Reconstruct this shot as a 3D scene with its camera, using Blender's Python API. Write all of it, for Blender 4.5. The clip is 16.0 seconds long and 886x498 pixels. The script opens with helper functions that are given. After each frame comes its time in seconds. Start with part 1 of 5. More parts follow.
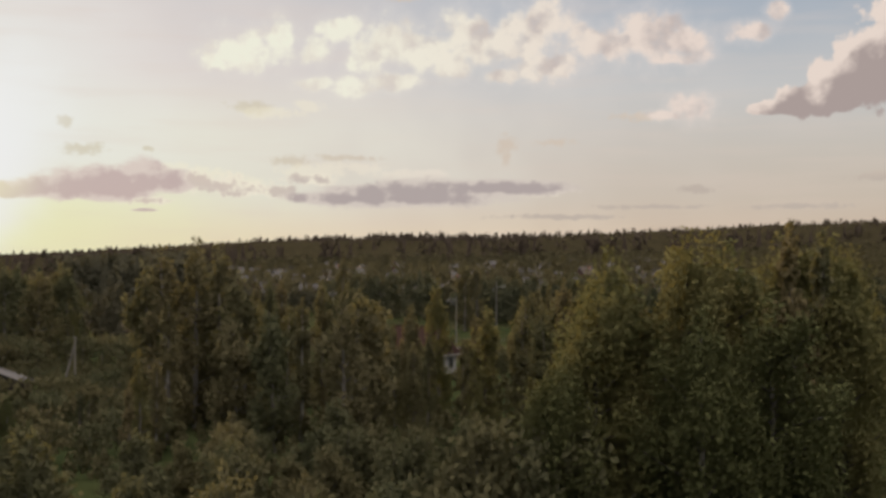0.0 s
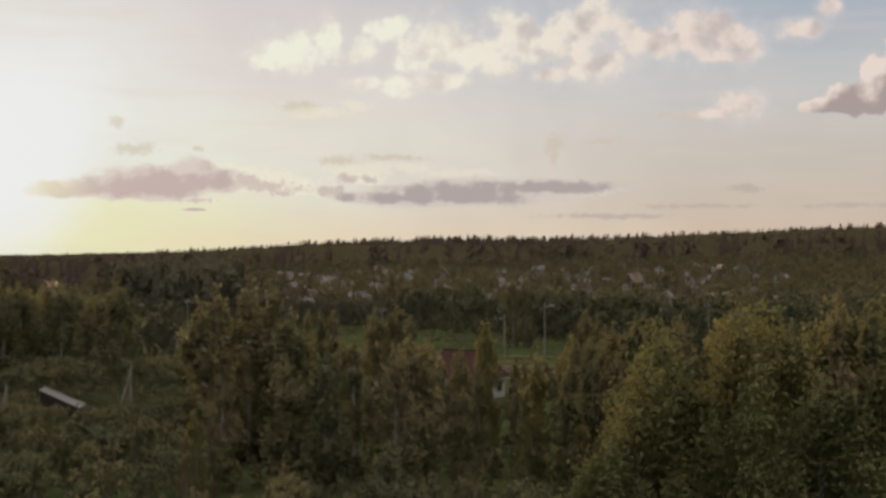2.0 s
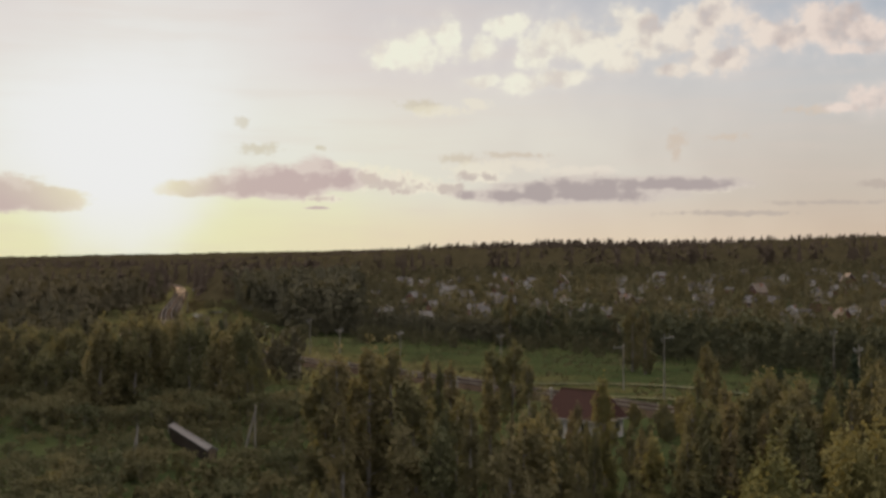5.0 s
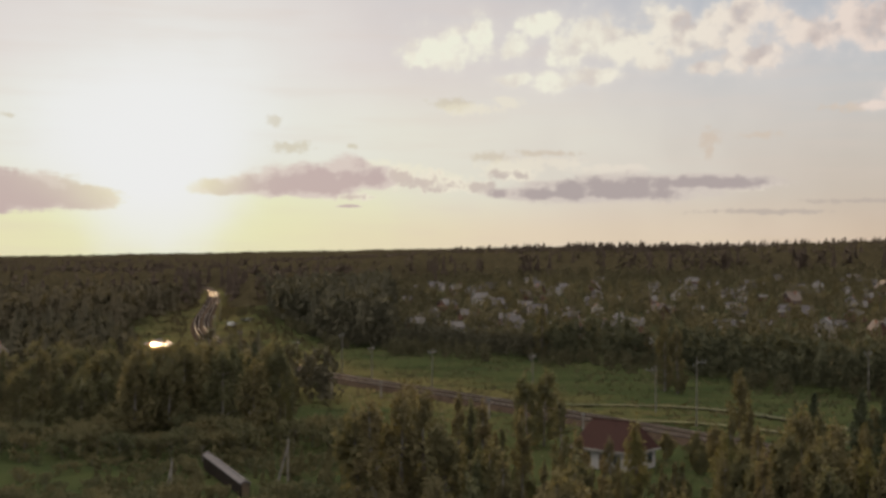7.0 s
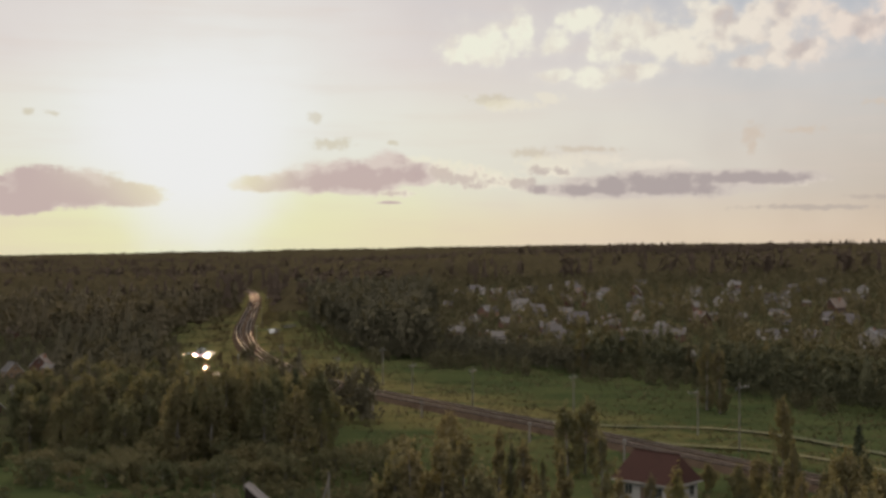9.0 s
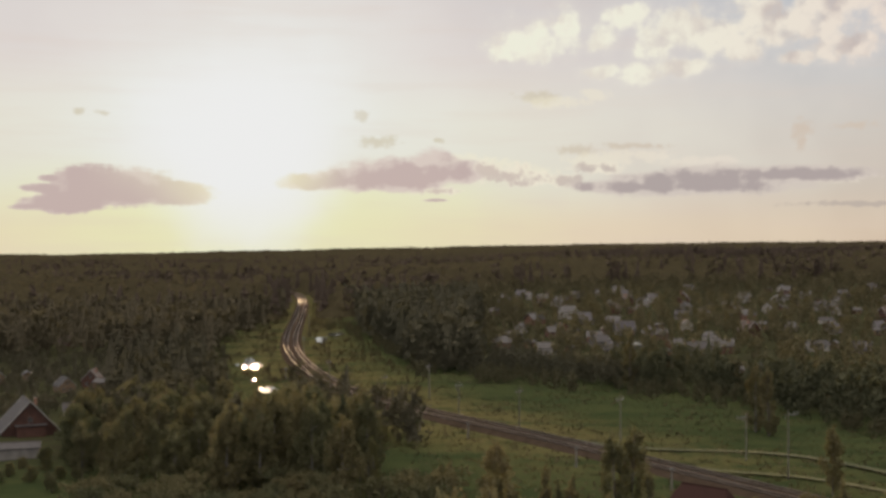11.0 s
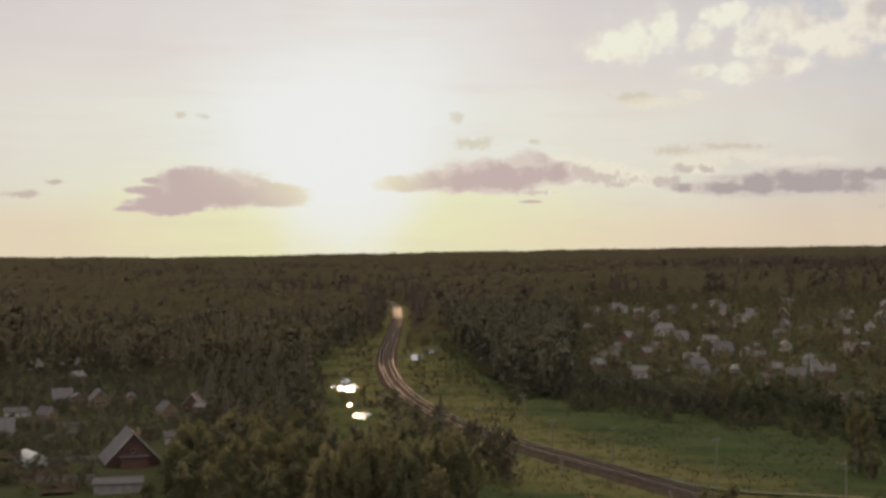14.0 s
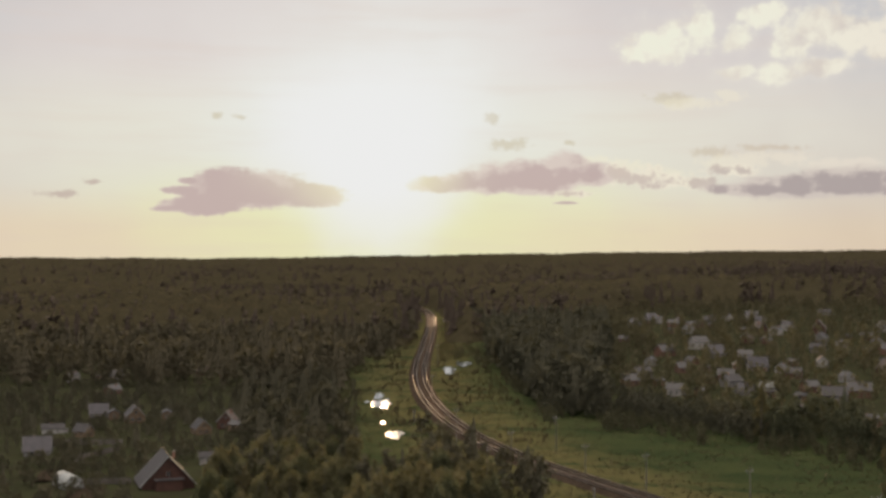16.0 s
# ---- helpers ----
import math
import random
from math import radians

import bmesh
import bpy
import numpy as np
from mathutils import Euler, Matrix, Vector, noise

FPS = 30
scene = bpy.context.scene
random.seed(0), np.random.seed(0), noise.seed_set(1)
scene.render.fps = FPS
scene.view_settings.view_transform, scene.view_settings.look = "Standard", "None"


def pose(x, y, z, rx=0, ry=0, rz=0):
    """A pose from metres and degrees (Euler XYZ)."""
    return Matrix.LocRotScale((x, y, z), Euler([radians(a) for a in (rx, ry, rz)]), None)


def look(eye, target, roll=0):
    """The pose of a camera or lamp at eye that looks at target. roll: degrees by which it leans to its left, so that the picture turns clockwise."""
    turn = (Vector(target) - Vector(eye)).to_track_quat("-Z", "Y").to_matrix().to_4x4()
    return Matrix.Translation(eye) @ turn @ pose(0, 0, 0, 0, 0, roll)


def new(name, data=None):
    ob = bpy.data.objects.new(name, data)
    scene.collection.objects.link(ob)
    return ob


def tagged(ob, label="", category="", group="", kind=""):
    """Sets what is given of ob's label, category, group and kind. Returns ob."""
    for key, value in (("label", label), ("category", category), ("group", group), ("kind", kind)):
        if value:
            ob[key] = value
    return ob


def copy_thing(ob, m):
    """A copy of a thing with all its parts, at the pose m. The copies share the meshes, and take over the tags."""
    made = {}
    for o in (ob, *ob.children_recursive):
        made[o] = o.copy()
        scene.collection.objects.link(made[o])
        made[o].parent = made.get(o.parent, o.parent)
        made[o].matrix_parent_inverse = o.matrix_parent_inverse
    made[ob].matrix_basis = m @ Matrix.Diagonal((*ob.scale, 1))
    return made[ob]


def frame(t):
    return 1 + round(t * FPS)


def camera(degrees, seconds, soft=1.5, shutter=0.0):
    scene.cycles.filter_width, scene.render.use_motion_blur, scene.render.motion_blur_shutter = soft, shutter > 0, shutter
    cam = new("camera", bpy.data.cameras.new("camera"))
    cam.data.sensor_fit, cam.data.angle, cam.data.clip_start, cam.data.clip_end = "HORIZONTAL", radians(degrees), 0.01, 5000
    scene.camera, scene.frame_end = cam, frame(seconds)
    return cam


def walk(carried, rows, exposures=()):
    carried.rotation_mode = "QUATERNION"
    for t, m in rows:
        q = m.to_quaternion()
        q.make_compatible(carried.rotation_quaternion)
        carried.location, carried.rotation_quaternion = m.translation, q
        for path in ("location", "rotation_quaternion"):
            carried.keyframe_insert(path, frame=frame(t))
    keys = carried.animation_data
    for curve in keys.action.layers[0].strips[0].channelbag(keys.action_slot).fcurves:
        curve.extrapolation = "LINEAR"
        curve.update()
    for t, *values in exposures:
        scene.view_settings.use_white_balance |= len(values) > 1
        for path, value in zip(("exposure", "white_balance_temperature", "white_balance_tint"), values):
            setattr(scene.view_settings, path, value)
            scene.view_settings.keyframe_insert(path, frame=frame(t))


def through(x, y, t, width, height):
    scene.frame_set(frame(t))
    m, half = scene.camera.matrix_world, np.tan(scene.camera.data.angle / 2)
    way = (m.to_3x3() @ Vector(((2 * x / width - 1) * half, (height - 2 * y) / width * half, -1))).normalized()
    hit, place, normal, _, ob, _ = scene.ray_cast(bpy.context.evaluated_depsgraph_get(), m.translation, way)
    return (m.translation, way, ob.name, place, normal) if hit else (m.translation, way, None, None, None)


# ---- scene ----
# ---- camera ----
cam = camera(40.0, 16.0, soft=3.2)
# seconds, place, heading to the left, tilt up, lean
PATH = [
    (0.0, 0.0, -0.0, 15.229, -11.659, 0.688, 0.005),
    (0.5, -0.167, -0.316, 16.096, -11.423, 0.701, 0.035),
    (1.0, -0.314, -0.628, 16.99, -11.014, 0.692, 0.049),
    (1.5, -0.377, -0.918, 17.888, -10.31, 0.666, 0.063),
    (2.0, -0.412, -1.184, 18.737, -9.419, 0.657, 0.05),
    (2.5, -0.428, -1.426, 19.57, -8.601, 0.672, 0.063),
    (3.0, -0.393, -1.631, 20.49, -7.564, 0.662, 0.091),
    (3.5, -0.344, -1.817, 21.513, -6.605, 0.64, 0.143),
    (4.0, -0.294, -2.009, 22.545, -5.457, 0.616, 0.171),
    (4.5, -0.251, -2.21, 23.57, -4.476, 0.57, 0.116),
    (7.0, -0.373, -2.705, 29.076, -2.303, 0.456, 0.173),
    (7.5, -0.357, -2.686, 30.278, -1.823, 0.396, 0.167),
    (8.0, -0.353, -2.631, 31.533, -1.25, 0.364, 0.147),
    (8.5, -0.345, -2.586, 32.742, -0.844, 0.305, 0.115),
    (9.0, -0.333, -2.568, 33.95, -0.396, 0.278, 0.103),
    (11.5, -0.404, -3.211, 40.254, 2.65, 0.142, 0.043),
    (12.0, -0.433, -3.318, 41.548, 3.646, 0.147, 0.074),
    (12.5, -0.419, -3.459, 42.806, 4.407, 0.159, 0.075),
    (13.0, -0.328, -3.663, 44.037, 5.132, 0.185, 0.114),
    (13.5, -0.195, -3.891, 45.259, 5.67, 0.201, 0.126),
    (14.0, -0.065, -4.104, 46.49, 6.252, 0.227, 0.12),
    (14.5, 0.047, -4.276, 47.775, 6.741, 0.224, 0.156),
    (15.0, 0.134, -4.414, 49.142, 7.293, 0.243, 0.193),
    (15.5, 0.21, -4.528, 50.551, 7.547, 0.237, 0.291),
    (16.0, 0.273, -4.636, 51.998, 7.879, 0.259, 0.374),
]
walk(cam, [(t, pose(x, y, z, 90 + p, 0, h) @ pose(0, 0, 0, 0, 0, r)) for t, x, y, z, h, p, r in PATH])

# ---- sky, sun and light ----
SUN_AZ, SUN_EL = -11.1, 3.8            # degrees clockwise from +y, degrees up
SUN_DIR = Vector((math.sin(radians(SUN_AZ)) * math.cos(radians(SUN_EL)),
                  math.cos(radians(SUN_AZ)) * math.cos(radians(SUN_EL)), math.sin(radians(SUN_EL))))


class Nodes:
    """Short hand for node trees."""

    def __init__(self, tree):
        self.t = tree
        tree.nodes.clear()

    def n(self, kind, **props):
        node = self.t.nodes.new(kind)
        for key, value in props.items():
            if key == "op":
                node.operation = value
            elif key == "ins":
                for i, v in value.items():
                    if hasattr(v, "is_output"):
                        self.t.links.new(v, node.inputs[i])
                    else:
                        node.inputs[i].default_value = v
        return node

    def m(self, op, a, b=0.0, c=0.0):
        return self.n("ShaderNodeMath", op=op, ins={0: a, 1: b, 2: c}).outputs[0]

    def v(self, op, a, b=(0, 0, 0)):
        return self.n("ShaderNodeVectorMath", op=op, ins={0: a, 1: b})

    def step(self, x, lo, hi, a=0.0, b=1.0):
        node = self.n("ShaderNodeMapRange", ins={0: x, 1: lo, 2: hi, 3: a, 4: b})
        node.interpolation_type = "SMOOTHSTEP"
        return node.outputs[0]

    def lin(self, x, lo, hi, a=0.0, b=1.0):
        return self.n("ShaderNodeMapRange", ins={0: x, 1: lo, 2: hi, 3: a, 4: b}).outputs[0]

    def mix(self, f, a, b, blend="MIX"):
        node = self.t.nodes.new("ShaderNodeMix")
        node.data_type, node.blend_type = "RGBA", blend
        for i, v in ((0, f), (6, a), (7, b)):
            if hasattr(v, "is_output"):
                self.t.links.new(v, node.inputs[i])
            else:
                node.inputs[i].default_value = v if i == 0 else (*v, 1.0)
        return node.outputs[2]

    def noise(self, vec, scale, detail=4.0, rough=0.55, dist=0.0):
        return self.n("ShaderNodeTexNoise", ins={"Vector": vec, "Scale": scale, "Detail": detail, "Roughness": rough, "Distortion": dist}).outputs[0]

    def ramp(self, x, stops):
        node = self.t.nodes.new("ShaderNodeValToRGB")
        self.t.links.new(x, node.inputs[0])
        el = node.color_ramp.elements
        while len(el) < len(stops):
            el.new(0.5)
        for e, (p, c) in zip(el, stops):
            e.position, e.color = p, (*c, 1.0)
        return node.outputs[0]


# clouds: azimuth, elevation, half width, half height in degrees
LOW_CLOUDS = [(-7.0, 3.3, 2.4, .72), (-5.0, 3.4, 2.7, .98), (-3.3, 3.5, 2.2, 1.12), (-2.2, 3.75, 1.4, 1.1), (-0.9, 3.65, 1.0, .72),
              (7.2, 3.0, 3.3, .42), (10.2, 3.1, 4.8, .90), (13.8, 3.5, 4.4, .52), (-2.1, 2.42, .55, .09)]
TATTERS = [(0.0, 3.8, 1.1, .55), (1.3, 3.65, 1.3, .5), (2.7, 3.45, 1.4, .42), (4.0, 3.35, 1.3, .36), (15.0, 3.25, 1.8, .2), (-2.0, 2.9, 1.4, .2), (5.4, 3.9, 1.4, .3)]
WEST_CLOUDS = [(-18.0, 2.85, 1.9, 1.2), (-18.9, 2.1, 2.2, .42), (-15.9, 2.85, 2.3, 1.0), (-14.3, 2.7, 2.0, .72), (-19.9, 2.85, 1.1, .24), (-20.6, 2.02, .9, .18), (-19.7, 3.3, .5, .2)]
GLEAMS = [(0.6, 4.1, 1.2, .42), (2.3, 3.8, 1.3, .36), (5.7, 4.3, 1.9, .42), (7.3, 4.5, 2.2, .32), (3.4, 3.4, 1.1, .24), (10.0, 4.15, 1.9, .32),
          (5.3, 7.3, .7, .26), (16.3, 3.4, 1.6, .2), (-19.6, 2.6, 1.3, .5), (3.6, 7.0, 1.6, .3), (-1.0, 4.4, .9, .3)]
HIGH_CLOUDS = [(2.2, 9.75, 1.6, .95), (4.1, 10.4, .85, .95), (1.5, 9.35, 1.1, .42), (5.7, 9.9, .75, .6), (6.85, 11.0, 1.05, .6), (9.1, 10.2, 1.3, 1.15), (10.75, 10.0, 1.7, 1.05),
               (12.9, 10.6, 1.6, 1.3), (15.2, 10.4, 1.8, 1.45), (16.55, 11.1, 1.2, 1.2), (16.3, 9.2, 1.7, .7), (18.6, 10.4, 1.4, .75), (21.3, 10.4, 1.6, 1.2),
               (22.9, 10.1, 1.2, .9), (22.2, 9.4, 1.6, .3), (5.7, 8.35, .9, .33), (7.4, 8.25, 1.0, .5), (9.5, 8.55, 1.2, .46), (11.95, 9.15, 1.0, .6),
               (14.5, 8.85, 1.0, .35), (23.2, 7.15, 1.2, .62), (22.0, 6.9, 1.2, .25), (13.95, 10.2, 1.0, 1.0), (19.8, 10.2, .9, .75), (8.2, 9.6, 1.1, .8), (25.9, 10.5, 1.0, .5), (27.1, 11.4, .5, .4)]
TOWERING = [(27.1, 7.0, 1.5, .40), (28.4, 7.3, 1.6, .9), (29.6, 7.95, 1.6, 1.45), (30.8, 8.4, 1.9, 1.95), (32.2, 9.1, 2.4, 2.9), (33.6, 9.5, 2.7, 3.8), (29.6, 7.25, 2.0, .6), (31.2, 7.8, 2.0, .8)]
WISPS = [(-4.8, 5.2, 1.0, .34), (4.5, 4.8, 1.3, .28), (7.3, 4.95, 1.9, .2), (2.8, 7.25, 1.1, .34), (14.5, 5.55, .5, .5), (14.6, 5.0, .25, .4), (17.0, 5.65, 1.0, .22),
         (23.5, 3.45, 1.0, .18), (21.0, 6.8, 1.4, .24), (21.3, 2.65, 2.9, .12), (31.2, 3.9, 1.1, .2), (-5.6, 6.4, .4, .26), (-2.0, 5.3, .25, .14), (17.4, 2.2, 3.2, .12),
         (28.1, 2.6, 2.4, .14), (-24.0, 3.2, .35, .13), (-18.4, 6.3, .35, .18), (-17.4, 6.3, .35, .13), (-25.5, 2.6, 1.1, .18), (9.8, 12.4, .9, .25)]

world = bpy.data.worlds.new("evening_sky")
scene.world = world
world.use_nodes = True
W = Nodes(world.node_tree)
way = W.n("ShaderNodeTexCoord").outputs["Generated"]
sep = W.n("ShaderNodeSeparateXYZ", ins={0: way})
az = W.m("MULTIPLY", W.m("ARCTAN2", sep.outputs[0], sep.outputs[1]), 57.2958)
el = W.m("MULTIPLY", W.m("ARCSINE", sep.outputs[2]), 57.2958)
flat = W.n("ShaderNodeCombineXYZ", ins={0: az, 1: el, 2: 0.0}).outputs[0]
wide = W.v("MULTIPLY", flat, (0.16, 1.5, 1.0)).outputs[0]
streak = W.noise(wide, 0.8, 5.0, 0.55)


def warped(vec, scale, amount):
    """The same directions, pushed about by noise, so that rims curl."""
    push = W.n("ShaderNodeTexNoise", ins={"Vector": vec, "Scale": scale, "Detail": 4.0, "Roughness": 0.6}).outputs["Color"]
    return W.v("ADD", vec, W.v("MULTIPLY", W.v("SUBTRACT", push, (0.5, 0.5, 0.5)).outputs[0], (amount, amount * 0.7, 0.0)).outputs[0]).outputs[0]


def bubbles(vec, scale):
    """Rounded cauliflower lumps: 1 on a lump, 0 in the clefts."""
    node = W.n("ShaderNodeTexVoronoi", ins={"Vector": vec, "Scale": scale, "Detail": 2.0, "Roughness": 0.45})
    node.voronoi_dimensions = "2D"
    return W.m("SUBTRACT", 1.0, node.outputs["Distance"])


def cloud_field(group, vec, base=1.0, merge=0.35):
    """1 at the heart of a cloud, 0 at its rim; base: how much flatter its underside is."""
    best = 3.0
    for a, e, ra, re in group:
        d = W.v("MULTIPLY", W.v("SUBTRACT", vec, (a, e, 0)).outputs[0], (1 / ra, 1 / re, 0)).outputs[0]
        if base != 1.0:
            d = W.v("MAXIMUM", d, W.v("MULTIPLY", d, (1.0, -base, 1.0)).outputs[0]).outputs[0]
        best = W.m("SMOOTH_MIN", W.n("ShaderNodeVectorMath", op="LENGTH", ins={0: d}).outputs["Value"], best, merge)
    return W.m("SUBTRACT", 1.0, best)


def ragged(field, lumps, rag):
    return W.m("ADD", field, W.m("MULTIPLY", W.m("SUBTRACT", lumps, 0.5), rag))


GLARE_EL = 4.8                                        # the brightest sky stands a little over the sun
sun_gap = W.v("MULTIPLY", W.v("SUBTRACT", flat, (SUN_AZ, GLARE_EL, 0)).outputs[0], (1.0, 1.05, 0.0)).outputs[0]
off = W.n("ShaderNodeVectorMath", op="LENGTH", ins={0: sun_gap}).outputs["Value"]
off = W.m("MULTIPLY", off, W.lin(W.noise(flat, 0.16, 3.0, 0.5), 0.25, 0.75, 0.80, 1.20))   # degrees off the sun


def halo(width, power=2.0):
    return W.m("EXPONENT", W.m("MULTIPLY", W.m("POWER", W.m("DIVIDE", off, width), power), -1.0))


# clear air: peach at the horizon, grey-blue above, paler and pinker towards the sun
east = W.ramp(W.lin(el, -1.0, 19.0), [(0.0, (0.66, 0.495, 0.38)), (0.10, (0.67, 0.525, 0.40)), (0.20, (0.645, 0.555, 0.46)), (0.32, (0.62, 0.565, 0.505)),
                                      (0.45, (0.58, 0.565, 0.555)), (0.65, (0.39, 0.425, 0.48)), (1.0, (0.385, 0.42, 0.48))])
air = W.mix(W.m("MULTIPLY", halo(25.0, 2.4), W.step(el, -1.5, 6.5, 0.25, 0.92)), east, (0.885, 0.80, 0.755))
air = W.mix(W.m("MULTIPLY", halo(21.0, 3.0), W.step(el, 9.5, 5.5, 0.0, 0.88)), air, (0.89, 0.88, 0.745))
air = W.mix(W.m("MULTIPLY", halo(29.0, 3.5), W.step(el, 3.4, 0.8, 0.0, 0.85)), air, (0.88, 0.71, 0.505))
air = W.mix(W.m("MULTIPLY", halo(11.0, 3.0), W.step(el, 5.0, 2.0, 0.0, 0.9)), air, (0.92, 0.93, 0.55))
air = W.mix(W.m("MULTIPLY", halo(8.6, 3.0), W.step(el, 2.5, 6.0, 0.0, 0.85)), air, (0.925, 0.94, 0.895))
veil = W.m("MULTIPLY", W.step(streak, 0.42, 0.75), 0.20)
air = W.mix(veil, air, (0.80, 0.655, 0.565))

small = W.noise(flat, 3.0, 5.0, 0.6)
curl = warped(flat, 0.9, 0.55)
fine_curl = warped(flat, 2.4, 0.20)
lumpy = W.m("ADD", W.m("MULTIPLY", bubbles(fine_curl, 0.85), 0.4), W.m("ADD", W.m("MULTIPLY", small, 0.3), W.m("MULTIPLY", W.noise(flat, 0.8, 4.0, 0.55), 0.3)))
flatter = W.v("MULTIPLY", flat, (0.42, 1.0, 1.0)).outputs[0]
banks = W.m("ADD", W.m("MULTIPLY", W.noise(flatter, 1.1, 5.0, 0.52), 0.75), W.m("MULTIPLY", W.noise(fine_curl, 1.5, 4.0, 0.5), 0.25))
crisp = W.m("ADD", W.m("MULTIPLY", W.noise(flat, 0.75, 7.0, 0.62), 0.65), W.m("MULTIPLY", small, 0.35))

high_d = ragged(cloud_field(HIGH_CLOUDS, curl), lumpy, 1.7)
low_d = ragged(cloud_field(LOW_CLOUDS[:5] + LOW_CLOUDS[-1:], warped(flat, 0.6, 0.30), 1.7, 0.35), banks, 1.9)
smooth = W.noise(W.v("MULTIPLY", flat, (0.22, 1.3, 1.0)).outputs[0], 1.0, 6.0, 0.58)
ruffled = W.m("ADD", W.m("MULTIPLY", smooth, 0.6), W.m("MULTIPLY", crisp, 0.4))
east_d = ragged(cloud_field(LOW_CLOUDS[5:-1], warped(flat, 0.5, 0.12), 1.6, 0.4), ruffled, 2.0)
west_d = ragged(cloud_field(WEST_CLOUDS, warped(flat, 0.9, 0.25), 1.25, 0.3), ruffled, 2.0)
tower_d = ragged(cloud_field(TOWERING, warped(flat, 0.8, 0.35), 1.2), lumpy, 1.0)
tatter_d = ragged(cloud_field(TATTERS, curl), crisp, 3.4)
gleam_d = ragged(cloud_field(GLEAMS, curl), crisp, 3.2)
wisp_d = ragged(cloud_field(WISPS, curl), crisp, 3.4)
tatter = W.m("MULTIPLY", W.step(tatter_d, -0.1, 0.5), 0.8)
skirt = W.m("MULTIPLY", W.step(high_d, -0.9, 0.1), 0.26)
high = W.step(high_d, -0.30, 0.30)
low = W.m("MULTIPLY", W.m("MAXIMUM", W.step(low_d, -0.12, 0.24), W.step(east_d, -0.16, 0.30)), W.step(off, 1.7, 3.0))
low_d = W.m("MAXIMUM", low_d, east_d)
west = W.m("MULTIPLY", W.step(west_d, -0.12, 0.20), W.step(off, 1.7, 3.0))
tower = W.step(tower_d, -0.05, 0.12)
gleam = W.m("MULTIPLY", W.step(gleam_d, -0.2, 0.6), 0.5)
wisp = W.m("MULTIPLY", W.step(wisp_d, -0.2, 0.7), 0.9)

# thin cloud glows, thick cloud is grey; towards the sun all turns cream
white = W.mix(W.step(az, 4.0, 24.0), (0.98, 0.955, 0.805), (0.90, 0.765, 0.685))
shade = W.mix(W.step(az, 1.0, 20.0), (0.84, 0.76, 0.68), (0.62, 0.535, 0.505))
grey = W.mix(W.step(az, -3.0, 8.0), (0.62, 0.485, 0.46), (0.475, 0.405, 0.395))
grey = W.mix(halo(3.9, 2.8), grey, (0.97, 0.90, 0.55))
sunward = W.m("SUBTRACT", W.noise(flat, 0.55, 5.0, 0.55), W.noise(W.v("ADD", flat, (-0.5, -0.35, 0.0)).outputs[0], 0.55, 5.0, 0.55))
away = W.v("ADD", fine_curl, (-0.30, 0.26, 0.0)).outputs[0]         # a step towards the light
lit_side = W.m("SUBTRACT", W.noise(curl, 0.45, 4.0, 0.5), W.noise(W.v("ADD", curl, (-0.6, 0.5, 0.0)).outputs[0], 0.45, 4.0, 0.5))
lit_side = W.m("ADD", lit_side, W.m("MULTIPLY", W.m("SUBTRACT", bubbles(fine_curl, 0.6), bubbles(away, 0.6)), 0.10))
thick = W.m("MULTIPLY", W.step(lit_side, 0.05, -0.20), W.step(az, 0.0, 16.0, 0.7, 1.0))
gold = W.mix(W.step(el, 4.6, 3.6), W.mix(W.step(az, -2, 12), (0.90, 0.89, 0.68), (0.83, 0.70, 0.60)), grey)
air = W.mix(wisp, air, W.mix(0.6, gold, (0.64, 0.55, 0.45)))
air = W.mix(skirt, air, W.mix(0.5, white, (0.80, 0.73, 0.70)))
air = W.mix(W.m("MULTIPLY", high, W.step(W.noise(flat, 0.9, 5.0, 0.6), 0.34, 0.52, 0.55, 1.0)), air, W.mix(thick, white, shade))
under_rim = W.m("SUBTRACT", W.m("MULTIPLY", W.m("SUBTRACT", az, 27.0), 0.88), W.m("SUBTRACT", el, 6.9))      # degrees below the sunlit edge
under_rim = W.m("ADD", under_rim, W.step(az, 28.8, 27.3, 0.0, 1.1))                                            # its low western end lies in shade
tower_side = W.step(W.m("ADD", under_rim, W.m("ADD", W.m("MULTIPLY", W.m("SUBTRACT", lumpy, 0.5), -2.2), W.m("MULTIPLY", lit_side, -4.0))), 0.0, 1.5)
air = W.mix(tower, air, W.mix(tower_side, (0.90, 0.765, 0.68), (0.455, 0.375, 0.355)))
air = W.mix(gleam, air, W.mix(W.step(az, 0.0, 14.0), (0.98, 0.92, 0.71), (0.94, 0.83, 0.72)))
air = W.mix(tatter, air, W.mix(W.step(W.m("ADD", tatter_d, W.m("MULTIPLY", sunward, -3.0)), 0.0, 0.8), (0.98, 0.90, 0.74), W.mix(0.35, grey, (0.84, 0.72, 0.60))))
air = W.mix(W.m("MULTIPLY", low, 0.95), air, W.mix(W.step(W.m("ADD", low_d, W.m("MULTIPLY", sunward, -2.0)), 0.1, 0.6), W.mix(0.5, grey, (0.95, 0.85, 0.74)), grey))
air = W.mix(W.m("MULTIPLY", west, 0.96), air, W.mix(W.step(W.m("ADD", west_d, W.m("MULTIPLY", sunward, -1.5)), -0.1, 0.4), W.mix(0.35, grey, (0.95, 0.85, 0.74)), grey))
air = W.mix(W.m("MULTIPLY", halo(5.0, 4.5), W.m("SUBTRACT", 1.0, W.m("MULTIPLY", W.m("MAXIMUM", low, west), 0.85))), air, (0.965, 0.965, 0.955))
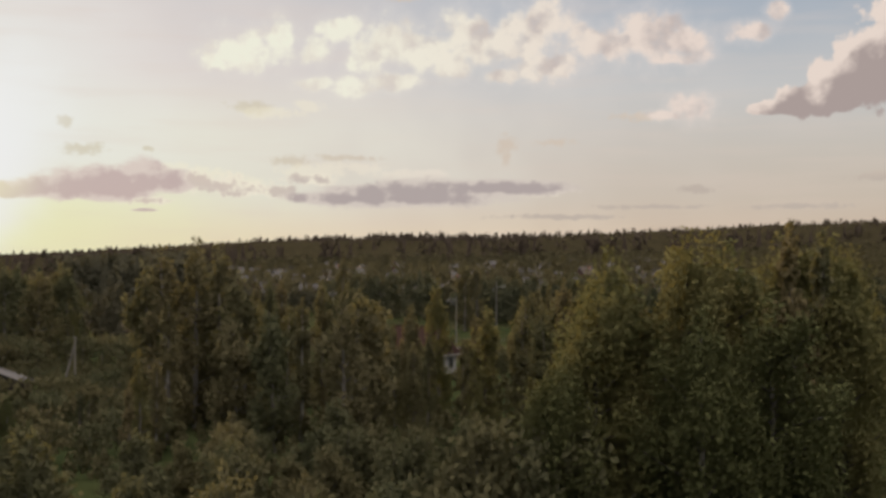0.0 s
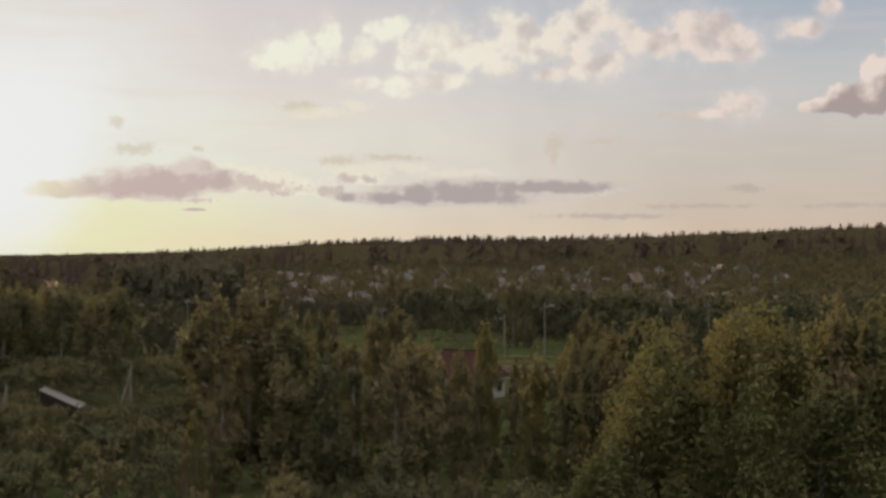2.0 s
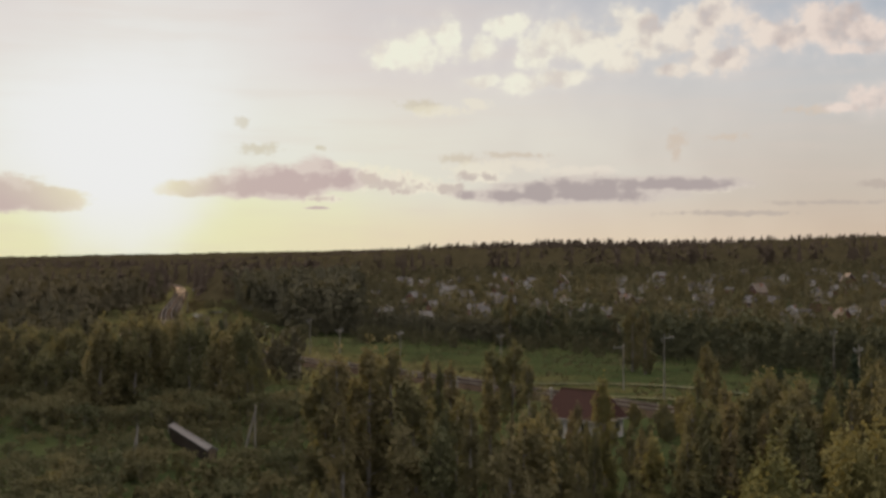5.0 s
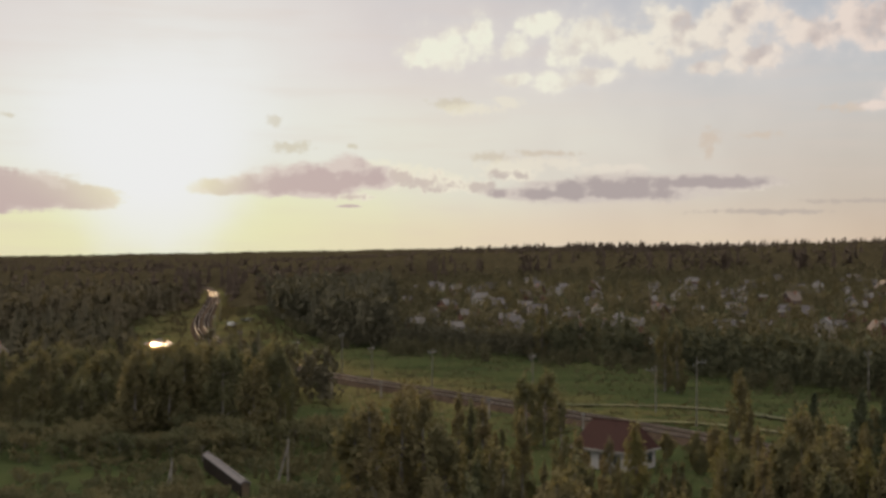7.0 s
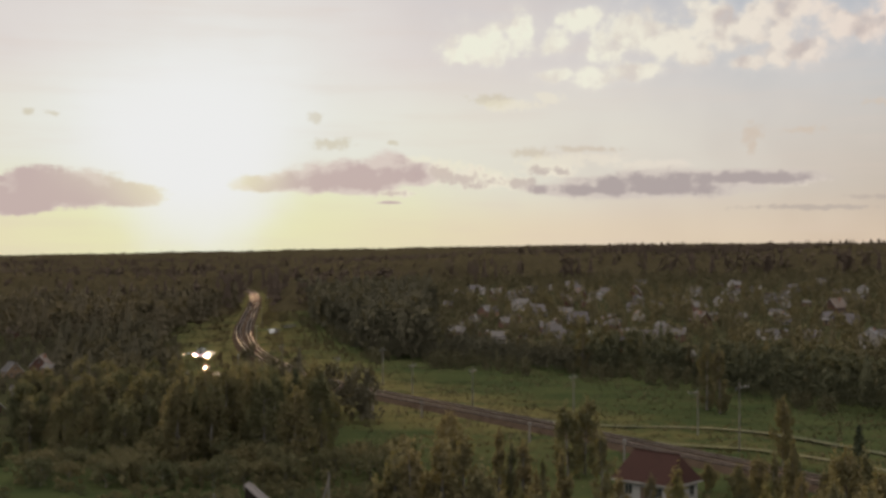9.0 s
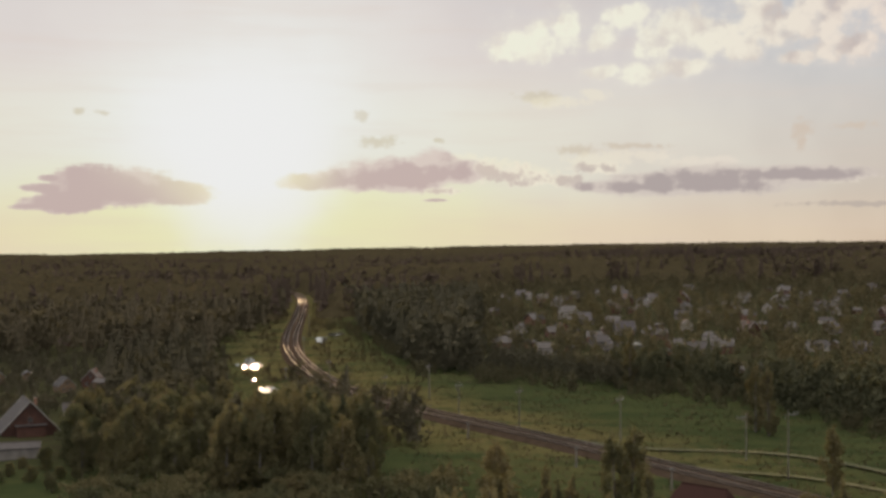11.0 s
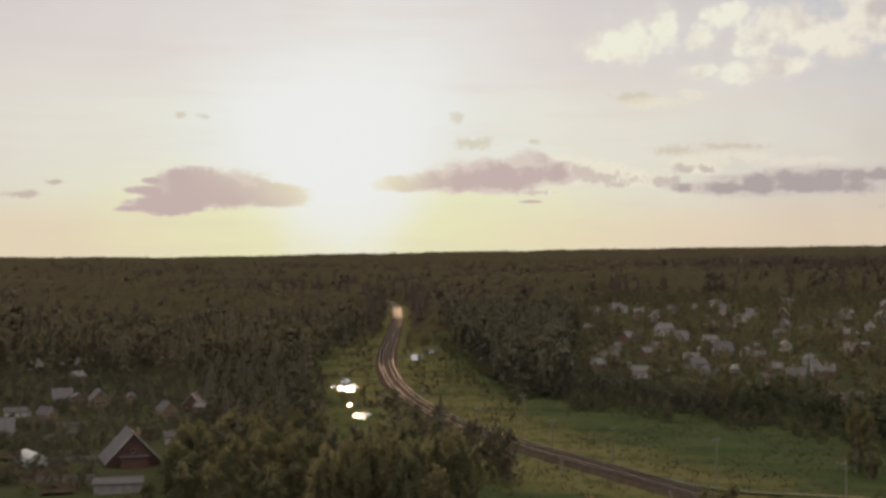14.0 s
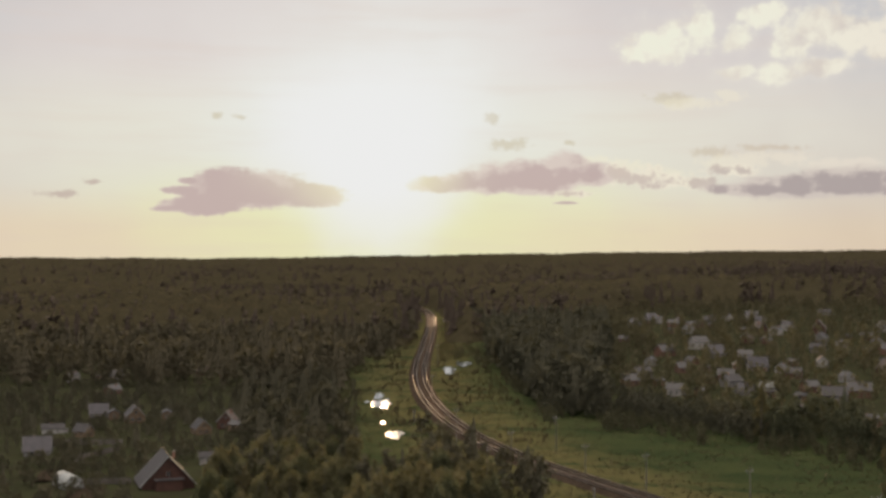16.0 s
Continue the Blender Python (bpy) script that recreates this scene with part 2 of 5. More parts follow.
air = W.v("MINIMUM", air, (0.965, 0.965, 0.965)).outputs[0]
above = W.step(el, 16.0, 50.0)                       # unseen sky above the view, added brightness to lift the land
air = W.mix(above, air, (1.70, 1.53, 1.33))
sky = W.n("ShaderNodeTexSky")
sky.sky_type, sky.sun_disc = "NISHITA", False
sky.sun_elevation, sky.sun_rotation = radians(SUN_EL), radians(SUN_AZ)
sky.dust_density, sky.ozone_density = 0.3, 3.0
gap = W.m("SUBTRACT", 1.0, W.m("MAXIMUM", W.m("MAXIMUM", low, tower), W.m("MAXIMUM", W.m("MAXIMUM", high, west), W.m("MAXIMUM", gleam, wisp))))
sky_bg = W.n("ShaderNodeBackground", ins={0: sky.outputs[0], 1: W.m("MULTIPLY", W.m("MULTIPLY", gap, W.m("SUBTRACT", 1.0, halo(26.0, 3.0))), W.step(el, 2.0, 14.0, 0.0, 0.030))})
air_bg = W.n("ShaderNodeBackground", ins={0: air, 1: 0.875})
out = W.n("ShaderNodeAddShader", ins={0: sky_bg.outputs[0], 1: air_bg.outputs[0]})
W.n("ShaderNodeOutputWorld", ins={0: out.outputs[0]})

sun = new("sun", bpy.data.lights.new("sun", "SUN"))
sun.data.energy, sun.data.angle, sun.data.color = 4.0, radians(0.6), (1.0, 0.66, 0.36)
sun.matrix_world = look(SUN_DIR * 100, (0, 0, 0))

# ---- materials ----


def material(name):
    mat = bpy.data.materials.new(name)
    mat.use_nodes = True
    return mat, Nodes(mat.node_tree)


def leaf_material(name, dark, light, through=0.45, patch=0.06, even=0.45):
    """Foliage that lets light through; colour varies leaf by leaf, tree by tree and in large patches. even: how much its leaves spread to the sky."""
    mat, N = material(name)
    geo = N.n("ShaderNodeNewGeometry")
    isl, where = geo.outputs["Random Per Island"], geo.outputs["Position"]
    tree = N.n("ShaderNodeObjectInfo").outputs["Random"]
    big = N.noise(where, patch, 2.0)
    f = N.m("ADD", N.m("MULTIPLY", isl, 0.16), N.m("ADD", N.m("MULTIPLY", big, 0.62), N.m("MULTIPLY", tree, 0.3)))
    dark, light = [c * k for c, k in zip(dark, (1.62, 1.42, 2.2))], [c * k for c, k in zip(light, (1.62, 1.42, 2.2))]
    col = N.mix(N.lin(f, 0.1, 1.0), dark, light)
    col = N.mix(N.m("MULTIPLY", tree, 0.35), col, (light[0] * 1.2, light[1] * 0.9, light[2] * 0.8))
    up = N.v("NORMALIZE", N.v("ADD", N.v("MULTIPLY", geo.outputs["Normal"], (1 - even,) * 3).outputs[0], (0, 0, even)).outputs[0]).outputs[0]
    dif = N.n("ShaderNodeBsdfPrincipled", ins={"Base Color": col, "Roughness": 0.9, "Specular IOR Level": 0.06, "Normal": up})
    tra = N.n("ShaderNodeBsdfTranslucent", ins={0: N.mix(0.4, col, (0.15, 0.17, 0.045)), "Normal": up})
    mixed = N.n("ShaderNodeMixShader", ins={0: through, 1: dif.outputs[0], 2: tra.outputs[0]})
    N.n("ShaderNodeOutputMaterial", ins={0: mixed.outputs[0]})
    return mat


def surface(name, a, b, scale=3.0, rough=0.7, metal=0.0, bump=0.3, fine=40.0, spec=0.4):
    """Two colours in large stains with a fine grain and relief."""
    mat, N = material(name)
    where = N.n("ShaderNodeNewGeometry").outputs["Position"]
    rnd = N.n("ShaderNodeObjectInfo").outputs["Random"]
    big, small = N.noise(where, scale, 4.0), N.noise(where, fine, 3.0)
    col = N.mix(N.step(N.m("ADD", big, N.m("MULTIPLY", rnd, 0.25)), 0.35, 0.8), a, b)
    col = N.mix(N.m("MULTIPLY", small, 0.35), col, tuple(c * 0.55 for c in a))
    bmp = N.n("ShaderNodeBump", ins={"Strength": bump, "Height": N.m("ADD", small, N.m("MULTIPLY", big, 0.6)), "Distance": 0.03})
    p = N.n("ShaderNodeBsdfPrincipled", ins={"Base Color": col, "Roughness": N.lin(big, 0.2, 0.8, rough * 0.85, min(1.0, rough * 1.1)), "Metallic": metal,
                                             "Specular IOR Level": spec, "Normal": bmp.outputs[0]})
    N.n("ShaderNodeOutputMaterial", ins={0: p.outputs[0]})
    return mat




def canopy_material():
    """Tree tops seen from far off: clumps of crown colours, the gaps dark with painted shade."""
    mat, N = material("far_canopy_leaves")
    where = N.n("ShaderNodeNewGeometry").outputs["Position"]
    crowns, stands = N.noise(where, 0.16, 5.0, 0.65), N.noise(where, 0.006, 3.0)
    col = N.mix(N.step(N.m("ADD", N.m("MULTIPLY", crowns, 0.7), N.m("MULTIPLY", stands, 0.3)), 0.36, 0.62), (0.043, 0.037, 0.023), (0.057, 0.048, 0.028))
    bmp = N.n("ShaderNodeBump", ins={"Strength": 0.5, "Height": crowns, "Distance": 3.0})
    p = N.n("ShaderNodeBsdfPrincipled", ins={"Base Color": col, "Roughness": 1.0, "Specular IOR Level": 0.0, "Normal": bmp.outputs[0]})
    N.n("ShaderNodeOutputMaterial", ins={0: p.outputs[0]})
    return mat


CANOPY = canopy_material()
LEAF_NEAR = leaf_material("aspen_leaves", (0.074, 0.098, 0.029), (0.162, 0.180, 0.054), 0.52, 0.06, 0.8)
LEAF_MID = leaf_material("birch_leaves", (0.044, 0.057, 0.022), (0.112, 0.120, 0.043), 0.42)
LEAF_OLIVE = leaf_material("willow_leaves", (0.050, 0.060, 0.024), (0.125, 0.125, 0.045), 0.42)
NEEDLES = leaf_material("spruce_needles", (0.018, 0.030, 0.014), (0.040, 0.055, 0.022), 0.15)
FOREST = leaf_material("forest_leaves", (0.037, 0.044, 0.021), (0.070, 0.074, 0.033), 0.24, 0.012, 0.6)
GARDEN = leaf_material("garden_leaves", (0.036, 0.045, 0.019), (0.082, 0.090, 0.035), 0.28, 0.02, 0.6)
SCRUB = leaf_material("scrub_leaves", (0.040, 0.036, 0.017), (0.082, 0.072, 0.030), 0.2, 0.05, 0.75)
FOREST_DARK = leaf_material("dark_forest_leaves", (0.039, 0.037, 0.020), (0.056, 0.052, 0.027), 0.0, 0.008, 0.85)
GRASS = leaf_material("grass_blades", (0.042, 0.047, 0.019), (0.074, 0.074, 0.029), 0.25, 0.03, 0.9)
BARK = surface("grey_bark", (0.10, 0.085, 0.07), (0.26, 0.24, 0.21), 1.2, 0.9, fine=9.0, bump=0.8)
WHITE_WALL = surface("white_plaster", (0.30, 0.275, 0.26), (0.44, 0.41, 0.385), 0.6, 0.8)
LIGHT_WALL = surface("pale_boards", (0.17, 0.158, 0.15), (0.27, 0.25, 0.238), 0.8, 0.75)
BROWN_WALL = surface("brown_boards", (0.13, 0.085, 0.055), (0.24, 0.16, 0.10), 0.9, 0.8)
RED_WALL = surface("red_brown_boards", (0.075, 0.036, 0.028), (0.12, 0.058, 0.044), 0.9, 0.8)
BRICK_WALL = surface("brick_wall", (0.14, 0.075, 0.055), (0.21, 0.115, 0.085), 2.0, 0.85)
SLATE_ROOF = surface("grey_slate_roof", (0.046, 0.041, 0.043), (0.085, 0.077, 0.079), 0.7, 0.7, spec=0.25)
ZINC_ROOF = surface("zinc_roof", (0.058, 0.052, 0.054), (0.10, 0.092, 0.092), 0.5, 0.55, 0.2, 0.15)
BARN_ROOF = surface("pale_sheet_roof", (0.105, 0.092, 0.092), (0.155, 0.138, 0.138), 0.5, 0.6, 0.0, 0.2)
RED_ROOF = surface("dark_red_roof", (0.034, 0.016, 0.014), (0.052, 0.026, 0.022), 0.8, 0.8, spec=0.1)
BROWN_ROOF = surface("brown_roof", (0.070, 0.048, 0.039), (0.12, 0.085, 0.067), 0.8, 0.6)
TRIM = surface("pale_trim", (0.29, 0.28, 0.26), (0.38, 0.37, 0.35), 1.0, 0.5, bump=0.1)
DARK_WOOD = surface("tarred_boards", (0.022, 0.018, 0.015), (0.045, 0.036, 0.030), 0.9, 0.95, spec=0.05)
DOOR = surface("dark_door", (0.08, 0.06, 0.045), (0.14, 0.10, 0.07), 2.0, 0.6)
CONCRETE = surface("pole_concrete", (0.16, 0.147, 0.134), (0.26, 0.24, 0.215), 0.9, 0.9, spec=0.1)
PORCELAIN = surface("white_porcelain", (0.30, 0.29, 0.28), (0.40, 0.39, 0.38), 3.0, 0.3, bump=0.0)
STEEL = surface("galvanised_steel", (0.20, 0.20, 0.20), (0.30, 0.30, 0.30), 2.0, 0.6, 0.6, 0.1)
RAIL_STEEL = surface("rail_steel", (0.33, 0.285, 0.25), (0.42, 0.365, 0.32), 0.5, 0.5, 1.0, 0.0)
BALLAST = surface("stone_ballast", (0.044, 0.032, 0.024), (0.082, 0.060, 0.045), 0.35, 1.0, bump=1.0, fine=5.0, spec=0.0)
SLEEPER = surface("concrete_sleepers", (0.034, 0.026, 0.021), (0.060, 0.048, 0.040), 0.7, 1.0, spec=0.0)
SAND = surface("worn_grass_track", (0.050, 0.056, 0.021), (0.088, 0.084, 0.032), 0.25, 0.95, bump=0.6, fine=3.0)
BRICK = surface("chimney_brick", (0.26, 0.12, 0.08), (0.36, 0.20, 0.14), 2.5, 0.9)


def glass_material():
    mat, N = material("window_glass")
    p = N.n("ShaderNodeBsdfPrincipled", ins={"Base Color": (0.02, 0.025, 0.03, 1), "Roughness": 0.06, "Specular IOR Level": 0.8})
    N.n("ShaderNodeOutputMaterial", ins={0: p.outputs[0]})
    return mat


def water_material():
    mat, N = material("pond_water")
    where = N.n("ShaderNodeNewGeometry").outputs["Position"]
    bmp = N.n("ShaderNodeBump", ins={"Strength": 0.06, "Height": N.noise(where, 1.4, 3.0), "Distance": 0.05})
    p = N.n("ShaderNodeBsdfPrincipled", ins={"Base Color": (0.02, 0.024, 0.018, 1), "Roughness": 0.10, "IOR": 1.33, "Normal": bmp.outputs[0]})
    N.n("ShaderNodeOutputMaterial", ins={0: p.outputs[0]})
    return mat


def ground_material():
    """Meadow with mown and rank patches, and leaf litter further out."""
    mat, N = material("meadow_ground")
    where = N.n("ShaderNodeNewGeometry").outputs["Position"]
    stretched = N.v("MULTIPLY", where, (0.028, 0.085, 0.0)).outputs[0]
    big, mid = N.noise(stretched, 1.0, 4.0, 0.6, 0.4), N.noise(where, 0.22, 7.0, 0.72)
    small = N.noise(where, 1.7, 5.0, 0.7)
    col = N.mix(N.step(big, 0.38, 0.62), (0.033, 0.045, 0.020), (0.050, 0.060, 0.026))
    col = N.mix(N.m("MULTIPLY", N.step(mid, 0.42, 0.75), 0.35), col, (0.076, 0.078, 0.030))
    col = N.mix(N.m("MULTIPLY", N.step(small, 0.42, 0.75), 0.4), col, (0.032, 0.038, 0.017))
    dry = N.n("ShaderNodeAttribute")
    dry.attribute_name = "dry_verge"
    straw = N.m("MULTIPLY", dry.outputs["Fac"], N.step(N.m("ADD", N.m("MULTIPLY", big, 0.5), N.m("MULTIPLY", mid, 0.5)), 0.41, 0.54))
    col = N.mix(N.m("MULTIPLY", straw, 0.8), col, (0.115, 0.097, 0.042))
    soil = N.n("ShaderNodeAttribute")
    soil.attribute_name = "garden_soil"
    col = N.mix(N.m("MULTIPLY", soil.outputs["Fac"], N.step(mid, 0.36, 0.56, 0.9, 0.45)), col, (0.040, 0.034, 0.023))
    bmp = N.n("ShaderNodeBump", ins={"Strength": 0.4, "Height": N.m("ADD", small, mid), "Distance": 0.15})
    p = N.n("ShaderNodeBsdfPrincipled", ins={"Base Color": col, "Roughness": 1.0, "Specular IOR Level": 0.0, "Normal": bmp.outputs[0]})
    N.n("ShaderNodeOutputMaterial", ins={0: p.outputs[0]})
    return mat


GLASS, WATER, GROUND = glass_material(), water_material(), ground_material()

# ---- mesh helpers ----


def raw_mesh(name, verts, faces, material_, smooth=False):
    """A mesh from numpy arrays; faces all have the same number of corners."""
    verts, faces = np.asarray(verts, np.float32), np.asarray(faces, np.int32)
    me = bpy.data.meshes.new(name)
    n, k = faces.shape
    me.vertices.add(len(verts))
    me.vertices.foreach_set("co", verts.ravel())
    me.loops.add(n * k)
    me.loops.foreach_set("vertex_index", faces.ravel())
    me.polygons.add(n)
    me.polygons.foreach_set("loop_start", np.arange(0, n * k, k, dtype=np.int32))
    me.polygons.foreach_set("use_smooth", np.full(n, smooth))
    me.update(calc_edges=True)
    me.validate()
    me.materials.append(material_)
    return me


def put(name, me, parent=None, m=None, label=""):
    ob = new(name, me)
    if parent is not None:
        ob.parent = parent
    if m is not None:
        ob.matrix_basis = m
    if label:
        tagged(ob, label)
    return ob


def part(name, bm, material_, parent, label="", smooth=False):
    """Links a bmesh as one mesh object under a thing or a part."""
    me = bpy.data.meshes.new(name)
    for f in bm.faces:
        f.smooth = smooth
    bm.to_mesh(me)
    bm.free()
    me.materials.append(material_)
    return put(name, me, parent, None, label)


def box(bm, cx, cy, cz, sx, sy, sz, m=None):
    """A box by its centre and sizes."""
    made = bmesh.ops.create_cube(bm, size=1.0)["verts"]
    bmesh.ops.transform(bm, matrix=(m or Matrix()) @ Matrix.Translation((cx, cy, cz)) @ Matrix.Diagonal((sx, sy, sz, 1)), verts=made)
    return made


def rod(bm, a, b, r0, r1, sides=8):
    """A tapered round bar from a to b."""
    a, b = Vector(a), Vector(b)
    made = bmesh.ops.create_cone(bm, cap_ends=True, segments=sides, radius1=r0, radius2=r1, depth=(b - a).length)["verts"]
    turn = (b - a).to_track_quat("Z", "Y").to_matrix().to_4x4()
    bmesh.ops.transform(bm, matrix=Matrix.Translation((a + b) / 2) @ turn, verts=made)
    return made


# ---- the lie of the land ----
HILL_AZ = [-180, -60, -30, -18, -8, -1, 4, 9, 14, 22, 27, 31, 45, 70, 180]
HILL_NEAR = [3, 3, 2, 2, 4, 12, 20, 24, 24, 28, 33, 36, 32, 8, 3]
HILL_FAR = [16, 13, 12, 14, 33, 45, 52, 58, 62, 63, 64, 64, 57, 26, 16]


def gz(x, y):
    """Height of the ground."""
    a_, r = np.degrees(np.arctan2(x, y)), np.hypot(x, y)
    a, b = np.interp(a_, HILL_AZ, HILL_NEAR), np.interp(a_, HILL_AZ, HILL_FAR)
    s = np.clip((r - 330) / 870, 0, 1) ** 1.25
    q = np.clip((r - 2800) / 2050, 0, 1)
    return a * s + (b - a) * q * q * (3 - 2 * q)


RAIL_WAY = [(-520, 1290), (-360, 1262), (-235, 1210), (-168, 1110), (-135, 924), (-104, 690), (-91, 580), (-80, 500), (-68, 439), (-57, 394),
            (-46, 358), (-35, 330), (-25, 309), (-14, 290), (0, 269), (13, 249), (25, 230), (34, 214), (44, 198), (70, 154), (105, 95), (160, 5), (230, -110)]


def smooth_line(pts, step=3.0):
    """A smooth line through points, at even steps."""
    pts = np.array(pts, float)
    p = np.vstack([2 * pts[0] - pts[1], pts, 2 * pts[-1] - pts[-2]])
    fine = []
    for i in range(1, len(p) - 2):
        for t in np.linspace(0, 1, 30, endpoint=False):
            a, b, c, d = p[i - 1], p[i], p[i + 1], p[i + 2]
            fine.append(0.5 * (2 * b + (c - a) * t + (2 * a - 5 * b + 4 * c - d) * t * t + (3 * b - a - 3 * c + d) * t ** 3))
    fine = np.array(fine + [pts[-1]])
    for _ in range(12):
        fine[8:-8] = (fine[:-16] + 2 * fine[8:-8] + fine[16:]) / 4
    run = np.concatenate([[0], np.cumsum(np.hypot(*np.diff(fine, axis=0).T))])
    at = np.arange(0, run[-1], step)
    return np.stack([np.interp(at, run, fine[:, 0]), np.interp(at, run, fine[:, 1])], 1)


RAIL = smooth_line(RAIL_WAY)


def rail_off(x, y):
    """Distance to the railway, and the side: above 0 is the meadow side."""
    x, y = np.atleast_1d(x), np.atleast_1d(y)
    pts = RAIL[::4]
    d2 = (x[:, None] - pts[None, :, 0]) ** 2 + (y[:, None] - pts[None, :, 1]) ** 2
    k = np.clip(d2.argmin(1), 1, len(pts) - 2)
    tx, ty = (pts[k + 1] - pts[k - 1]).T
    side = np.sign(tx * (y - pts[k, 1]) - ty * (x - pts[k, 0]))
    return np.sqrt(d2.min(1)), side


def sweep(name, line, profile, material_, smooth=False):
    """A profile of (across, up) points drawn along a line on the ground."""
    t = np.gradient(line, axis=0)
    t /= np.hypot(t[:, 0], t[:, 1])[:, None]
    nrm = np.stack([-t[:, 1], t[:, 0]], 1)
    base = gz(line[:, 0], line[:, 1])
    k, n = len(profile), len(line)
    V = np.concatenate([np.stack([line[:, 0] + nrm[:, 0] * u, line[:, 1] + nrm[:, 1] * u, base + w], 1)[:, None] for u, w in profile], 1).reshape(-1, 3)
    i, j = np.meshgrid(np.arange(n - 1), np.arange(k - 1), indexing="ij")
    a = (i * k + j).ravel()
    return raw_mesh(name, V, np.stack([a, a + k, a + k + 1, a + 1], 1), material_, smooth)


# ---- ground ----
def r_flat(x, y):
    return np.hypot(x, y).ravel()


def build_ground():
    rings = np.concatenate([np.linspace(0.001, 330, 60), np.geomspace(335, 4960, 150)])
    turns = np.radians(np.concatenate([np.arange(-180, -40, 3.0), np.arange(-40, 45, 0.5), np.arange(45, 180, 3.0)]))
    R, A = np.meshgrid(rings, turns, indexing="ij")
    x, y = R * np.sin(A) + 5.3, R * np.cos(A) - 9.7
    rng = np.random.RandomState(3)
    z = gz(x, y) + 0.25 * np.sin(x * 0.11 + 1) * np.sin(y * 0.08) + 0.12 * rng.rand(*x.shape) * (R < 700) * np.clip(R / 120, 0, 1)
    d, _ = rail_off(x.ravel(), y.ravel())
    z = np.where(d.reshape(x.shape) < 14, gz(x, y) - 0.15, z)
    for px, py, ra, rb in PONDS:
        q = np.hypot((x - px) / (ra + 9), (y - py) / (rb + 9))
        z = np.where(q < 1.3, np.minimum(z, gz(x, y) - 0.5 + 0.5 * np.clip((q - 0.9) / 0.4, 0, 1)), z)
    n, k = x.shape
    i, j = np.meshgrid(np.arange(n - 1), np.arange(k), indexing="ij")
    a, b = (i * k + j).ravel(), (i * k + (j + 1) % k).ravel()
    F = np.stack([a, b, b + k, a + k], 1)
    me = raw_mesh("ground", np.stack([x, y, z], 2).reshape(-1, 3), F, GROUND, True)
    verge = np.clip((34 - d) / 20, 0, 1) * np.clip((r_flat(x, y) - 190) / 60, 0, 1)
    me.attributes.new("dry_verge", "FLOAT", "POINT").data.foreach_set("value", verge.astype(np.float32))
    west = np.clip((-66 - x - (y - 256) * 0.2) / 14, 0, 1) * np.clip((y - 200) / 30, 0, 1)
    edge = np.interp(x, [-90, -45, -18, 8, 39, 66, 77, 120, 200], [640, 520, 385, 378, 340, 326, 275, 225, 190])
    village = np.clip((y - edge - 14) / 24, 0, 1) * (x > -60)
    me.attributes.new("garden_soil", "FLOAT", "POINT").data.foreach_set("value", np.maximum(west, village).ravel().astype(np.float32))
    ob = put("ground", me)
    return tagged(ob, "green and straw-coloured meadow grass on gently rising land", "ground", kind="structure")


PONDS = [(-78.5, 411, 2.9, 14), (-83.5, 433, 1.9, 8), (-84.5, 415, .7, 3.5), (-61.5, 342, 2.8, 6), (-69.5, 366, .7, 3.5), (-70.8, 532, 3.1, 13), (-68, 562, 3.2, 15)]
ground = build_ground()


def pond(x, y, ra, rb, seed):
    rng = np.random.RandomState(seed)
    n = 72
    th = np.linspace(0, 2 * np.pi, n, endpoint=False)
    wob = 1 + 0.22 * np.sin(2 * th + rng.rand() * 6) + 0.16 * np.sin(3 * th + rng.rand() * 6) + 0.13 * np.sin(7 * th + rng.rand() * 6) + 0.12 * np.sin(11 * th + rng.rand() * 6)
    bm = bmesh.new()
    bm.faces.new([bm.verts.new((x + ra * w * math.cos(t) + rb * w * math.sin(t) * x / y, y + rb * w * math.sin(t), gz(x, y) - 0.12)) for t, w in zip(th, wob)])
    ob = part("pond", bm, WATER, None)
    return tagged(ob, "still pond water shining in low evening sun", "pond", "ponds beside the railway", "structure")


for i, p in enumerate(PONDS):
    pond(*p, i + 5)

# ---- trees ----


def leaf_quads(rng, centres, size, droop=0.0):
    """One bent little leaf spray at every centre: four corners each."""
    n = len(centres)
    a = rng.normal(size=(n, 3))
    a[:, 2] -= droop
    a /= np.linalg.norm(a, axis=1)[:, None]
    b = np.cross(a, rng.normal(size=(n, 3)))
    b /= np.linalg.norm(b, axis=1)[:, None] + 1e-9
    s = (size * rng.uniform(0.6, 1.35, n))[:, None]
    c = np.cross(a, b) * s * 0.22
    V = np.stack([centres - a * s, centres - b * s * 0.62 + c, centres + a * s, centres + b * s * 0.62 + c], 1)
    return V.reshape(-1, 3)


def quads_of(V):
    return np.arange(len(V), dtype=np.int32).reshape(-1, 4)


